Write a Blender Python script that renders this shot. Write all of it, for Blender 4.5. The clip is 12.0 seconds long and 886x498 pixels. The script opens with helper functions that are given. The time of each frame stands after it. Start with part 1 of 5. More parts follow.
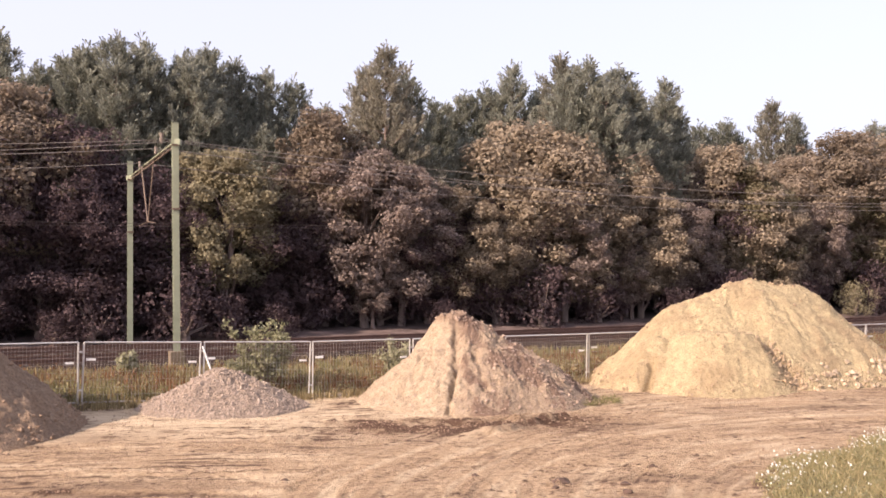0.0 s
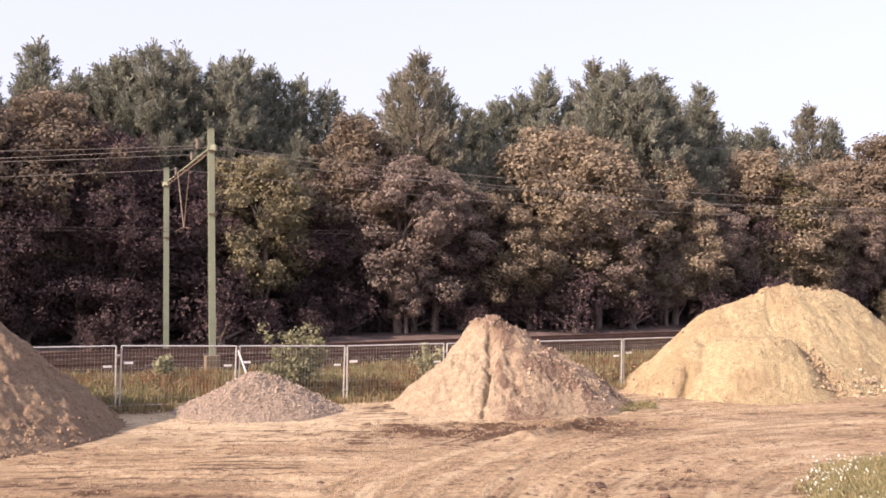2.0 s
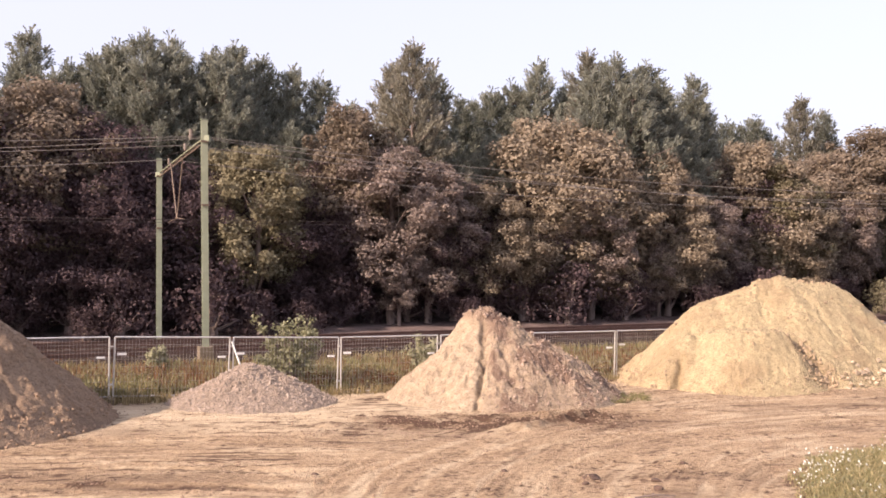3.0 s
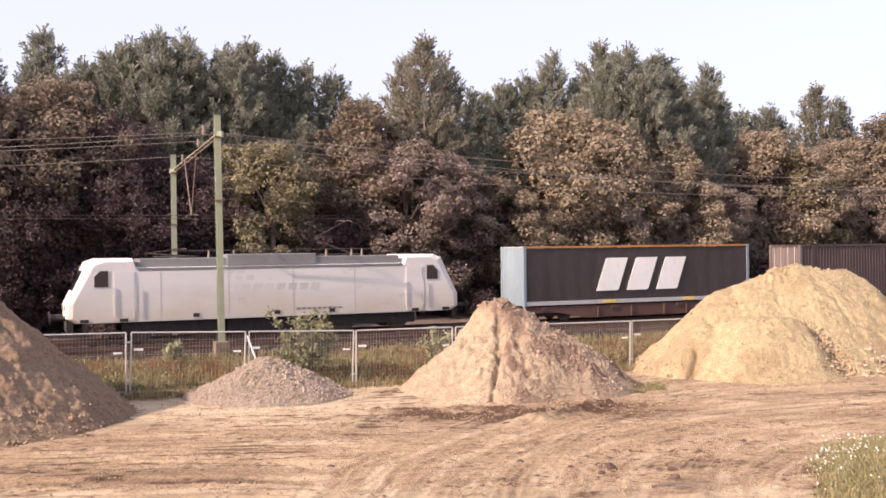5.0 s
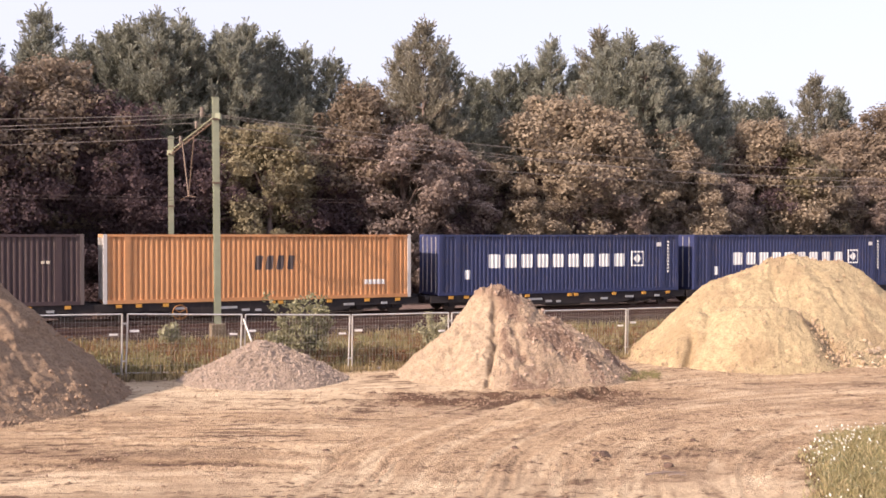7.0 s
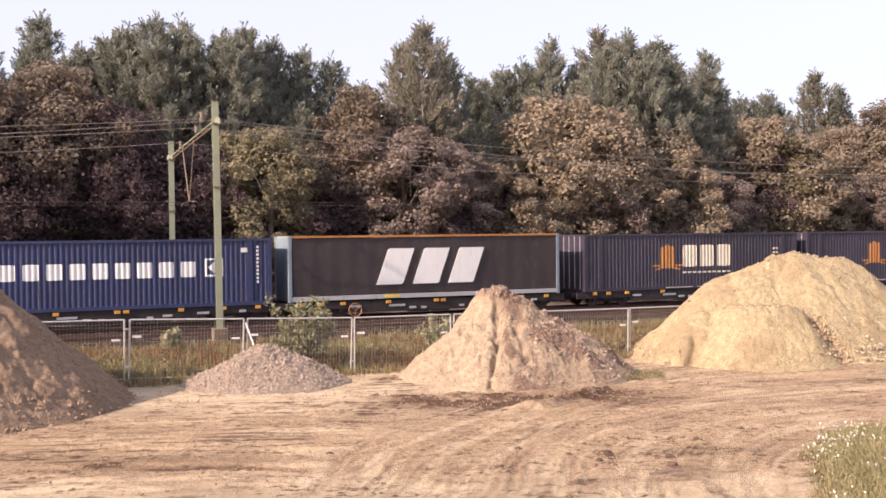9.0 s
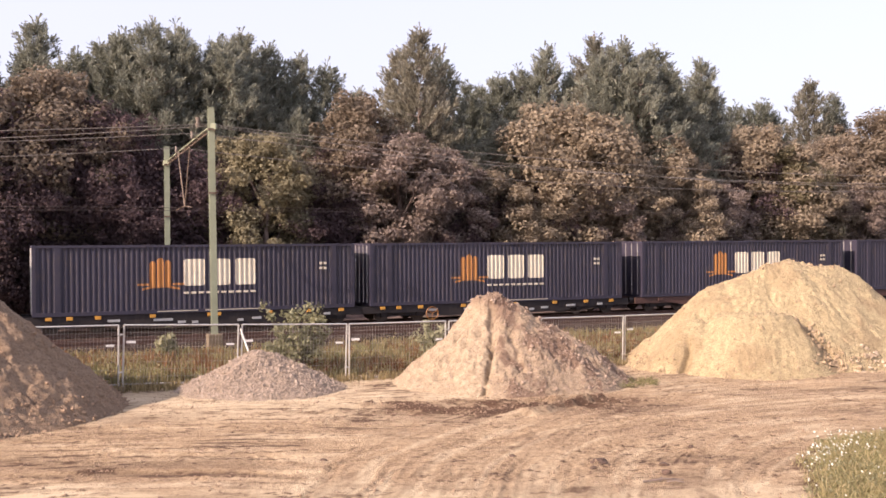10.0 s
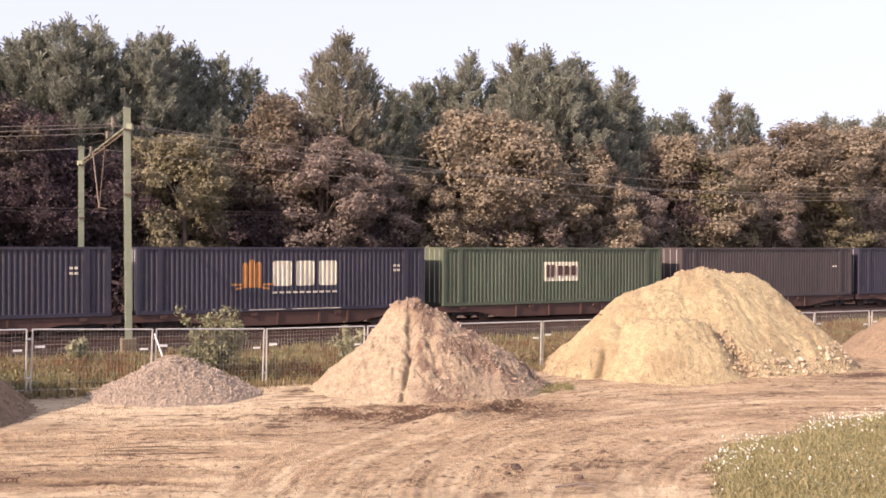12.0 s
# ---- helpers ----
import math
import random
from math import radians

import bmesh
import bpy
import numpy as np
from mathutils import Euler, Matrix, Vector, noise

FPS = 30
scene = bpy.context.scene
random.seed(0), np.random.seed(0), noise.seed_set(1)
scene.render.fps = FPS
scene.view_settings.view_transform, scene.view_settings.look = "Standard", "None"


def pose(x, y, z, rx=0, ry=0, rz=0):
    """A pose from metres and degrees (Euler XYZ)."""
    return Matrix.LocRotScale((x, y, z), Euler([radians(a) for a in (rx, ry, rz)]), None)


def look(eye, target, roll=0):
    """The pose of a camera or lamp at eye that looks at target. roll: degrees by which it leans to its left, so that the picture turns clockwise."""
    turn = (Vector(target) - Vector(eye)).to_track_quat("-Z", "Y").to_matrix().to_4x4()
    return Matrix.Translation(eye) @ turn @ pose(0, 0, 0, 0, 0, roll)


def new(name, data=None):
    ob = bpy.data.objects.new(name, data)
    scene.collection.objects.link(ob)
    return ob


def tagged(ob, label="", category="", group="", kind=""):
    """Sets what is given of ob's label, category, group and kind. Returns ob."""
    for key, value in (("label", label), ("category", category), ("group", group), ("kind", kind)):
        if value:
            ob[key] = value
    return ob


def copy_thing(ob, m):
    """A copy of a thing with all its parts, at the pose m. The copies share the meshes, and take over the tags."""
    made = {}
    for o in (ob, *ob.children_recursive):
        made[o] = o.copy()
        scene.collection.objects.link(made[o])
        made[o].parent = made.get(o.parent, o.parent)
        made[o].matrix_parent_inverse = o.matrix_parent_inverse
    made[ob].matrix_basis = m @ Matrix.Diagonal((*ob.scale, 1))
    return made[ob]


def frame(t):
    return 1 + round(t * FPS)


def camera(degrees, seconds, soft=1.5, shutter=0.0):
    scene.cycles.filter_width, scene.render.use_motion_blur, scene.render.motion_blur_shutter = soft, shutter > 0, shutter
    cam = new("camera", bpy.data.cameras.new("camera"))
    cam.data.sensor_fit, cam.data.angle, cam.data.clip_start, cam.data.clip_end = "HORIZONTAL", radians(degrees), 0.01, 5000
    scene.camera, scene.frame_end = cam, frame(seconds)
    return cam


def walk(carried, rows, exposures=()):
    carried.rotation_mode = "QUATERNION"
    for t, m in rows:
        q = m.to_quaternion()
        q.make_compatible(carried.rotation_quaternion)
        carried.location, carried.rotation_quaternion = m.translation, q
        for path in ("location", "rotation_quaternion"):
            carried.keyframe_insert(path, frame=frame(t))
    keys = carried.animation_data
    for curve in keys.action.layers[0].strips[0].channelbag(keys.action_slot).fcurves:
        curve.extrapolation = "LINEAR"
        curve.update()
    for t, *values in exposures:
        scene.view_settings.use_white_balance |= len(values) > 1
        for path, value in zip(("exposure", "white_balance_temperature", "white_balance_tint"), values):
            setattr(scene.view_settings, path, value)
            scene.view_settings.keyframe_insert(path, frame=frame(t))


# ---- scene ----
cam = camera(47.1, 12.0, soft=1.65)
# seconds, eye x, eye height, yaw, pitch, roll
ROWS = [
    (0.0, 0.074, 4.46, -1.355, 0.393, 0.057),
    (0.5, 0.03, 4.405, -0.785, 0.391, 0.319),
    (0.7, 0.001, 4.394, -0.421, 0.759, 0.447),
    (1.0, -0.041, 4.39, -0.08, 1.022, 0.417),
    (1.5, -0.065, 4.404, -0.125, 1.438, -0.449),
    (2.0, 0.013, 4.385, 0.457, 0.786, 0.063),
    (2.5, -0.0, 4.4, 0.0, 0.223, 0.0),
    (3.0, -0.041, 4.412, 0.02, 0.267, -0.073),
    (3.5, 0.003, 4.388, 0.23, 0.151, 0.055),
    (5.5, 0.004, 4.358, 0.93, -0.345, 0.746),
    (6.0, -0.028, 4.403, 0.825, -0.708, 0.69),
    (6.5, -0.008, 4.394, 1.058, -0.688, 0.163),
    (7.0, -0.021, 4.393, 0.676, -0.951, -0.1),
    (9.0, -0.006, 4.387, 0.756, -0.85, 0.628),
    (9.5, 0.01, 4.399, 0.588, -0.679, 0.705),
    (10.0, -0.001, 4.4, 0.504, -0.498, 0.356),
    (10.5, -0.044, 4.385, 0.79, -0.83, 0.719),
    (11.0, 0.034, 4.368, 0.344, -1.043, 0.587),
    (11.3, 0.110, 4.394, -0.142, -0.940, 0.361),
    (11.5, 0.143, 4.42, -1.569, -0.787, 0.192),
    (12.0, 0.16, 4.439, -3.742, -0.277, -0.17),
]
walk(cam, [(t, pose(x, 0, z, 90 + pitch, roll, yaw)) for t, x, z, yaw, pitch, roll in ROWS],
     exposures=[(0.0, 1.17, 6400, 20.5), (12.0, 1.17, 6400, 20.5)])

# ---- light ----
SUN_AZ, SUN_EL = 237.0, 31.0  # compass bearing (clockwise from +y) and height of the sun
world = bpy.data.worlds.new("world")
scene.world = world
world.use_nodes = True
wn = world.node_tree
sky = wn.nodes.new("ShaderNodeTexSky")
sky.sky_type, sky.sun_disc = "NISHITA", False
sky.sun_elevation, sky.sun_rotation = radians(SUN_EL), radians(SUN_AZ)
sky.air_density, sky.dust_density, sky.ozone_density = 1.0, 4.0, 1.5
# thin autumn haze over the whole sky
haze = wn.nodes.new("ShaderNodeMix")
haze.data_type, haze.inputs[0].default_value, haze.inputs[7].default_value = "RGBA", 0.72, (2.95, 2.95, 3.32, 1)
wn.links.new(sky.outputs[0], haze.inputs[6])
wn.links.new(haze.outputs[2], wn.nodes["Background"].inputs[0])
wn.nodes["Background"].inputs[1].default_value = 0.15
sun = new("sun", bpy.data.lights.new("sun", "SUN"))
sun.data.energy, sun.data.angle, sun.data.color = 4.0, radians(0.6), (1.0, 0.82, 0.63)
az, el = radians(SUN_AZ), radians(SUN_EL)
sun.matrix_world = look((math.sin(az) * math.cos(el) * 60, math.cos(az) * math.cos(el) * 60, math.sin(el) * 60), (0, 0, 0))

# ---- the railway's own frame: s along the line, p across it (away from the yard) ----
THETA = 24.0
DX, DY = math.cos(radians(THETA)), math.sin(radians(THETA))
RAIL = 0.62


def at(s, p, z=0.0):
    return Vector((s * DX - p * DY, 48.3 + s * DY + p * DX, z))


def to_sp(x, y):
    return x * DX + (y - 48.3) * DY, -x * DY + (y - 48.3) * DX


def on_line(s, p, z=0.0, rz=0.0):
    v = at(s, p, z)
    return pose(v.x, v.y, v.z, 0, 0, THETA + rz)


# ---- materials ----
def material(name, rough=0.8, metal=0.0):
    m = bpy.data.materials.new(name)
    m.use_nodes = True
    b = m.node_tree.nodes["Principled BSDF"]
    b.inputs["Roughness"].default_value, b.inputs["Metallic"].default_value = rough, metal
    return m, m.node_tree, b


def ramp(nt, source, stops):
    r = nt.nodes.new("ShaderNodeValToRGB")
    while len(r.color_ramp.elements) < len(stops):
        r.color_ramp.elements.new(0.5)
    for e, (at_, c) in zip(r.color_ramp.elements, stops):
        e.position, e.color = at_, (*c, 1)
    nt.links.new(source, r.inputs[0])
    return r.outputs[0]


def noise_tex(nt, scale, detail=4.0, rough=0.6, stretch=(1, 1, 1)):
    tc, mp, n = (nt.nodes.new("ShaderNode" + k) for k in ("TexCoord", "Mapping", "TexNoise"))
    mp.inputs["Scale"].default_value = stretch
    n.inputs["Scale"].default_value, n.inputs["Detail"].default_value, n.inputs["Roughness"].default_value = scale, detail, rough
    nt.links.new(tc.outputs["Object"], mp.inputs[0])
    nt.links.new(mp.outputs[0], n.inputs["Vector"])
    return n.outputs["Fac"]


def mix(nt, fac, a, b, mode="MIX"):
    m = nt.nodes.new("ShaderNodeMix")
    m.data_type, m.blend_type = "RGBA", mode
    for sock, v in ((m.inputs[0], fac), (m.inputs[6], a), (m.inputs[7], b)):
        if isinstance(v, (int, float)):
            sock.default_value = v
        elif isinstance(v, tuple):
            sock.default_value = (*v, 1)
        else:
            nt.links.new(v, sock)
    return m.outputs[2]


def bump(nt, b, height, strength, dist=0.02):
    n = nt.nodes.new("ShaderNodeBump")
    n.inputs["Strength"].default_value, n.inputs["Distance"].default_value = strength, dist
    nt.links.new(height, n.inputs["Height"])
    nt.links.new(n.outputs[0], b.inputs["Normal"])


def scaled(c, k):
    return tuple(min(1.0, v * k) for v in c)


def worn(name, c, rough=0.6, metal=0.0, vary=0.25, scale=1.5, dirt=(0.12, 0.09, 0.065), dirt_amount=0.35, stretch=(1, 1, 1), relief=0.1):
    """A painted or raw surface with broad fading, finer grain and dirt."""
    m, nt, b = material(name, rough, metal)
    broad = ramp(nt, noise_tex(nt, scale, 4, 0.6, stretch), [(0.3, scaled(c, 1 - vary)), (0.7, scaled(c, 1 + vary))])
    fine = noise_tex(nt, scale * 9, 5, 0.7, stretch)
    spots = ramp(nt, fine, [(0.52, (0, 0, 0)), (0.75, (dirt_amount,) * 3)])
    nt.links.new(mix(nt, spots, broad, dirt), b.inputs["Base Color"])
    bump(nt, b, fine, relief)
    return m


def soil(name, lo, hi, damp_shade, stone, grain=26.0, relief=0.7, crumbs=0.0):
    """Loose earth: broad tone, grit, pale stones, and an attribute that darkens it for damp or painted shade."""
    m, nt, b = material(name, 0.95)
    b.inputs["Specular IOR Level"].default_value = 0.15
    base = ramp(nt, noise_tex(nt, 0.55, 6, 0.65), [(0.32, lo), (0.68, hi)])
    mid = noise_tex(nt, 5.0, 6, 0.75)
    base = mix(nt, 0.55, base, ramp(nt, mid, [(0.36, scaled(lo, 0.68)), (0.64, scaled(hi, 1.15))]))
    grit = noise_tex(nt, grain, 4, 0.8)
    base = mix(nt, ramp(nt, grit, [(0.57, (0, 0, 0)), (0.66, (0.75, 0.75, 0.75))]), base, stone)
    base = mix(nt, ramp(nt, grit, [(0.37, (0.85, 0.85, 0.85)), (0.44, (0, 0, 0))]), base, scaled(lo, 0.4))
    if crumbs:
        # broken crust: small dark crumbs in drifts
        crumb = noise_tex(nt, 6.5, 4, 0.75, (0.7, 1.5, 1))
        drift = ramp(nt, noise_tex(nt, 0.7, 3, 0.6, (0.5, 1.3, 1)), [(0.42, (0, 0, 0)), (0.62, (crumbs,) * 3)])
        spots = mix(nt, 1.0, ramp(nt, crumb, [(0.55, (0, 0, 0)), (0.63, (1, 1, 1))]), drift, "MULTIPLY")
        base = mix(nt, spots, base, scaled(lo, 0.42))
    att = nt.nodes.new("ShaderNodeAttribute")
    att.attribute_name = "damp_shade"
    base = mix(nt, att.outputs["Fac"], base, damp_shade)
    dry = nt.nodes.new("ShaderNodeAttribute")
    dry.attribute_name = "pale"
    base = mix(nt, dry.outputs["Fac"], base, stone)
    nt.links.new(base, b.inputs["Base Color"])
    both = nt.nodes.new("ShaderNodeMath")
    both.operation = "ADD"
    nt.links.new(mid, both.inputs[0])
    nt.links.new(grit, both.inputs[1])
    bump(nt, b, both.outputs[0], relief, 0.06)
    return m


def leafy(name, lo, hi, tint=0.35):
    """Foliage: every leaf its own tone, every plant its own shift; some light comes through."""
    m, nt, b = material(name, 0.7)
    b.inputs["Specular IOR Level"].default_value = 0.2
    geo, info = nt.nodes.new("ShaderNodeNewGeometry"), nt.nodes.new("ShaderNodeObjectInfo")
    c = ramp(nt, geo.outputs["Random Per Island"], [(0.0, scaled(lo, 0.7)), (0.55, lo), (1.0, hi)])
    c = mix(nt, tint, c, ramp(nt, info.outputs["Random"], [(0.0, scaled(lo, 0.8)), (1.0, hi)]))
    nt.links.new(c, b.inputs["Base Color"])
    tr, add = nt.nodes.new("ShaderNodeBsdfTranslucent"), nt.nodes.new("ShaderNodeMixShader")
    nt.links.new(c, tr.inputs[0])
    add.inputs[0].default_value = 0.42
    out = nt.nodes["Material Output"]
    nt.links.new(b.outputs[0], add.inputs[1])
    nt.links.new(tr.outputs[0], add.inputs[2])
    nt.links.new(add.outputs[0], out.inputs[0])
    return m


M_SAND = soil("yard_sand", (0.35, 0.236, 0.144), (0.52, 0.385, 0.245), (0.11, 0.067, 0.046), (0.6, 0.485, 0.335), 20.0, 0.9, 0.75)
M_HEAP_SAND = soil("pale_sand", (0.402, 0.315, 0.185), (0.495, 0.398, 0.238), (0.26, 0.17, 0.1), (0.57, 0.45, 0.32), 20, 0.9)
M_HEAP_RUBBLE = soil("rubble_sand", (0.4, 0.298, 0.2), (0.51, 0.4, 0.28), (0.2, 0.128, 0.094), (0.56, 0.46, 0.375), 15, 1.3)
M_HEAP_GRAVEL = soil("pink_gravel", (0.318, 0.244, 0.186), (0.4, 0.315, 0.246), (0.16, 0.11, 0.085), (0.54, 0.45, 0.4), 16, 1.3)
M_HEAP_BROWN = soil("brown_earth", (0.27, 0.187, 0.127), (0.365, 0.262, 0.178), (0.165, 0.11, 0.077), (0.42, 0.33, 0.23), 18, 1.2)
M_VERGE = soil("rough_ground", (0.10, 0.075, 0.04), (0.17, 0.125, 0.068), (0.1, 0.07, 0.05), (0.3, 0.25, 0.17))
M_BALLAST = soil("ballast", (0.034, 0.022, 0.017), (0.058, 0.038, 0.029), (0.036, 0.025, 0.02), (0.078, 0.055, 0.045), 14, 1.0)
M_STONE = worn("loose_stone", (0.33, 0.245, 0.187), 0.9, vary=0.5, scale=4)
M_GRIT = worn("gravel_stone", (0.37, 0.296, 0.236), 0.9, vary=0.4, scale=5)
M_CRUMB = worn("sand_crumb", (0.265, 0.182, 0.122), 0.95, vary=0.3, scale=4)
M_CLOD = worn("earth_clod", (0.34, 0.25, 0.16), 0.95, vary=0.3, scale=4)
M_PALE_STONE = worn("pale_stone", (0.42, 0.33, 0.235), 0.9, vary=0.4, scale=4)
M_DARK_EARTH = worn("dark_earth", (0.10, 0.062, 0.045), 0.95, vary=0.35, scale=6, relief=0.6)
M_RUST = worn("rusty_rail", (0.11, 0.06, 0.045), 0.75, 0.2)
M_SLEEPER = worn("concrete_sleeper", (0.056, 0.042, 0.035), 0.9)
M_CONCRETE = worn("concrete", (0.14, 0.107, 0.072), 0.9)
M_POLE = worn("pale_green_paint", (0.29, 0.31, 0.21), 0.6, vary=0.15, scale=1.2, dirt=(0.2, 0.17, 0.1))
M_BROWN_STEEL = worn("brown_steel", (0.15, 0.105, 0.075), 0.7)
M_DARK_STEEL = worn("sooty_steel", (0.06, 0.045, 0.04), 0.7)
M_WIRE = worn("weathered_wire", (0.21, 0.185, 0.165), 0.6, 0.2)
M_GALV = worn("galvanised_steel", (0.55, 0.53, 0.50), 0.45, 0.5, vary=0.15)
M_MESH = worn("fence_wire", (0.33, 0.30, 0.27), 0.6, 0.4)
M_TAG = worn("white_plastic", (0.8, 0.78, 0.74), 0.6, vary=0.08)
M_INSUL = worn("insulator", (0.24, 0.2, 0.17), 0.35)
M_LAMP = worn("lamp_lens", (0.42, 0.4, 0.38), 0.25)
M_BARK = worn("bark", (0.19, 0.145, 0.125), 0.95, vary=0.35, scale=3, stretch=(1, 1, 0.3), relief=0.5)
M_FLOOR = worn("leaf_litter", (0.13, 0.09, 0.08), 0.95, vary=0.4, scale=1.2, relief=0.6)
L_OLIVE = leafy("leaves_olive", (0.18, 0.155, 0.095), (0.345, 0.305, 0.2))
L_TAWNY = leafy("leaves_tawny", (0.255, 0.206, 0.15), (0.47, 0.388, 0.285))
L_BROWN = leafy("leaves_brown", (0.205, 0.163, 0.12), (0.395, 0.318, 0.24))
L_MAUVE = leafy("leaves_mauve", (0.235, 0.185, 0.158), (0.445, 0.355, 0.305))
# darker leaf colour that stands in for the shade inside the wood
L_SHADED = leafy("leaves_shaded", (0.098, 0.067, 0.071), (0.16, 0.112, 0.116))
L_PINE = leafy("pine_needles", (0.185, 0.192, 0.15), (0.39, 0.392, 0.322))
L_TAN = leafy("tan_needles", (0.215, 0.202, 0.155), (0.44, 0.405, 0.32))
L_SHRUB = leafy("shrub_leaves", (0.25, 0.245, 0.14), (0.48, 0.455, 0.30))
L_GRASS = leafy("dry_grass", (0.25, 0.195, 0.1), (0.45, 0.365, 0.21))
L_GRASS_G = leafy("green_grass", (0.2, 0.185, 0.085), (0.42, 0.375, 0.19))
L_PALE_GRASS = leafy("pale_grass", (0.36, 0.295, 0.15), (0.6, 0.5, 0.29))
L_WEED_RED = leafy("red_weed", (0.17, 0.085, 0.045), (0.3, 0.16, 0.08))
L_PETAL = leafy("white_petals", (0.75, 0.74, 0.66), (0.88, 0.87, 0.8), 0.1)
L_YELLOW = leafy("yellow_flowers", (0.55, 0.5, 0.1), (0.65, 0.6, 0.2), 0.1)


# ---- mesh helpers ----
def part(name, bm, mat, parent=None, label=""):
    me = bpy.data.meshes.new(name)
    bm.to_mesh(me)
    bm.free()
    me.materials.append(mat)
    ob = new(name, me)
    ob.parent = parent
    return tagged(ob, label)


def mesh_part(name, verts, faces, mat, parent=None, label="", smooth=False):
    me = bpy.data.meshes.new(name)
    me.from_pydata(verts, [], faces)
    if smooth:
        me.polygons.foreach_set("use_smooth", [True] * len(me.polygons))
    me.materials.append(mat)
    ob = new(name, me)
    ob.parent = parent
    return tagged(ob, label)


def box(bm, x0, x1, y0, y1, z0, z1, bevel=0.0):
    v = [bm.verts.new((x, y, z)) for x in (x0, x1) for y in (y0, y1) for z in (z0, z1)]
    f = [bm.faces.new([v[i] for i in q]) for q in ((0, 1, 3, 2), (4, 6, 7, 5), (0, 4, 5, 1), (2, 3, 7, 6), (0, 2, 6, 4), (1, 5, 7, 3))]
    if bevel:
        bmesh.ops.bevel(bm, geom=list({e for q in f for e in q.edges}), offset=bevel, segments=2, affect="EDGES", profile=0.7)


def boxes(*sizes, bevel=0.0):
    bm = bmesh.new()
    for q in sizes:
        box(bm, *q, bevel=bevel)
    return bm


def tube(bm, pts, radii, n=8, cap=True):
    """A round bar through pts; radii one number or one for each point."""
    pts = [Vector(p) for p in pts]
    if isinstance(radii, (int, float)):
        radii = [radii] * len(pts)
    rings = []
    for i, p in enumerate(pts):
        d = (pts[min(i + 1, len(pts) - 1)] - pts[max(i - 1, 0)]).normalized()
        a = d.orthogonal().normalized() if i == 0 else (a - d * a.dot(d)).normalized()
        b = d.cross(a)
        rings.append([bm.verts.new(p + (a * math.cos(k * math.tau / n) + b * math.sin(k * math.tau / n)) * radii[i]) for k in range(n)])
    for r, q in zip(rings, rings[1:]):
        for k in range(n):
            bm.faces.new((r[k], r[(k + 1) % n], q[(k + 1) % n], q[k]))
    if cap:
        bm.faces.new(rings[0][::-1])
        bm.faces.new(rings[-1])
    return bm


def plate(bm, pts, y, thick):
    """A flat shape in the x-z plane, its face at y, as thick as given."""
    f = [bm.verts.new((x, y, z)) for x, z in pts]
    g = [bm.verts.new((x, y + thick, z)) for x, z in pts]
    bm.faces.new(f)
    bm.faces.new(g[::-1])
    for i in range(len(pts)):
        j = (i + 1) % len(pts)
        bm.faces.new((f[i], g[i], g[j], f[j]))
    return bm


def empty(name, m, label, category, group="", kind=""):
    ob = new(name)
    ob.empty_display_size = 0.3
    ob.matrix_basis = m
    return tagged(ob, label, category, group, kind)


def vnoise(x, y, seed=0.0):
    """Smooth noise from 0 to 1 on arrays."""
    xi, yi = np.floor(x), np.floor(y)
    fx, fy = x - xi, y - yi
    fx, fy = fx * fx * (3 - 2 * fx), fy * fy * (3 - 2 * fy)

    def h(i, j):
        q = np.sin(i * 127.1 + j * 311.7 + seed * 74.7) * 43758.5453
        return q - np.floor(q)
    return (h(xi, yi) * (1 - fx) + h(xi + 1, yi) * fx) * (1 - fy) + (h(xi, yi + 1) * (1 - fx) + h(xi + 1, yi + 1) * fx) * fy


def fractal(x, y, seed=0.0, octaves=4, gain=0.5):
    """Layered noise, about -1 to 1."""
    out, amp, f = 0 * x, 1.0, 1.0
    for o in range(octaves):
        out = out + amp * (2 * vnoise(x * f, y * f, seed + o) - 1)
        amp, f = amp * gain, f * 2.03
    return out


def smooth(a, b, x):
    k = np.clip((x - a) / (b - a), 0, 1)
    return k * k * (3 - 2 * k)


def sheet(name, X, Y, Z, mat, parent=None, damp_shade=None, keep=None, pale=None):
    """A height field over the grid X, Y as one mesh."""
    n, m = X.shape
    idx = np.arange(n * m).reshape(n, m)
    q = np.stack([idx[:-1, :-1], idx[:-1, 1:], idx[1:, 1:], idx[1:, :-1]], -1).reshape(-1, 4)
    if keep is not None:
        k = keep[:-1, :-1] | keep[:-1, 1:] | keep[1:, 1:] | keep[1:, :-1]
        q = q[k.reshape(-1)]
    ob = mesh_part(name, np.stack([X, Y, Z], -1).reshape(-1, 3).tolist(), q.tolist(), mat, parent, smooth=True)
    if pale is not None:
        ob.data.attributes.new("pale", "FLOAT", "POINT").data.foreach_set("value", np.clip(pale, 0, 1).reshape(-1).astype(np.float32))
    if damp_shade is not None:
        ob.data.attributes.new("damp_shade", "FLOAT", "POINT").data.foreach_set("value", np.clip(damp_shade, 0, 1).reshape(-1).astype(np.float32))
    return ob


# ---- ground ----
def base_height(x, y):
    """The lie of the land without ruts: yard, verge, track bed, wood."""
    s, p = to_sp(x, y)
    z = np.interp(s, [-20, -10, 1], [0.12, -0.06, -0.12]) * smooth(-17, -13.2, p) * (1 - smooth(-9, -6, p))
    z = z + np.interp(p, [-13, -10.5, -7.2, -5.6, -4.9, -4.2, 3.0, 4.2, 6.0, 9.0, 14], [0, 0.22, 0.27, 0.27, 0.3, 0.43, 0.43, 0.25, 0.2, 0.45, 0.6])
    return z


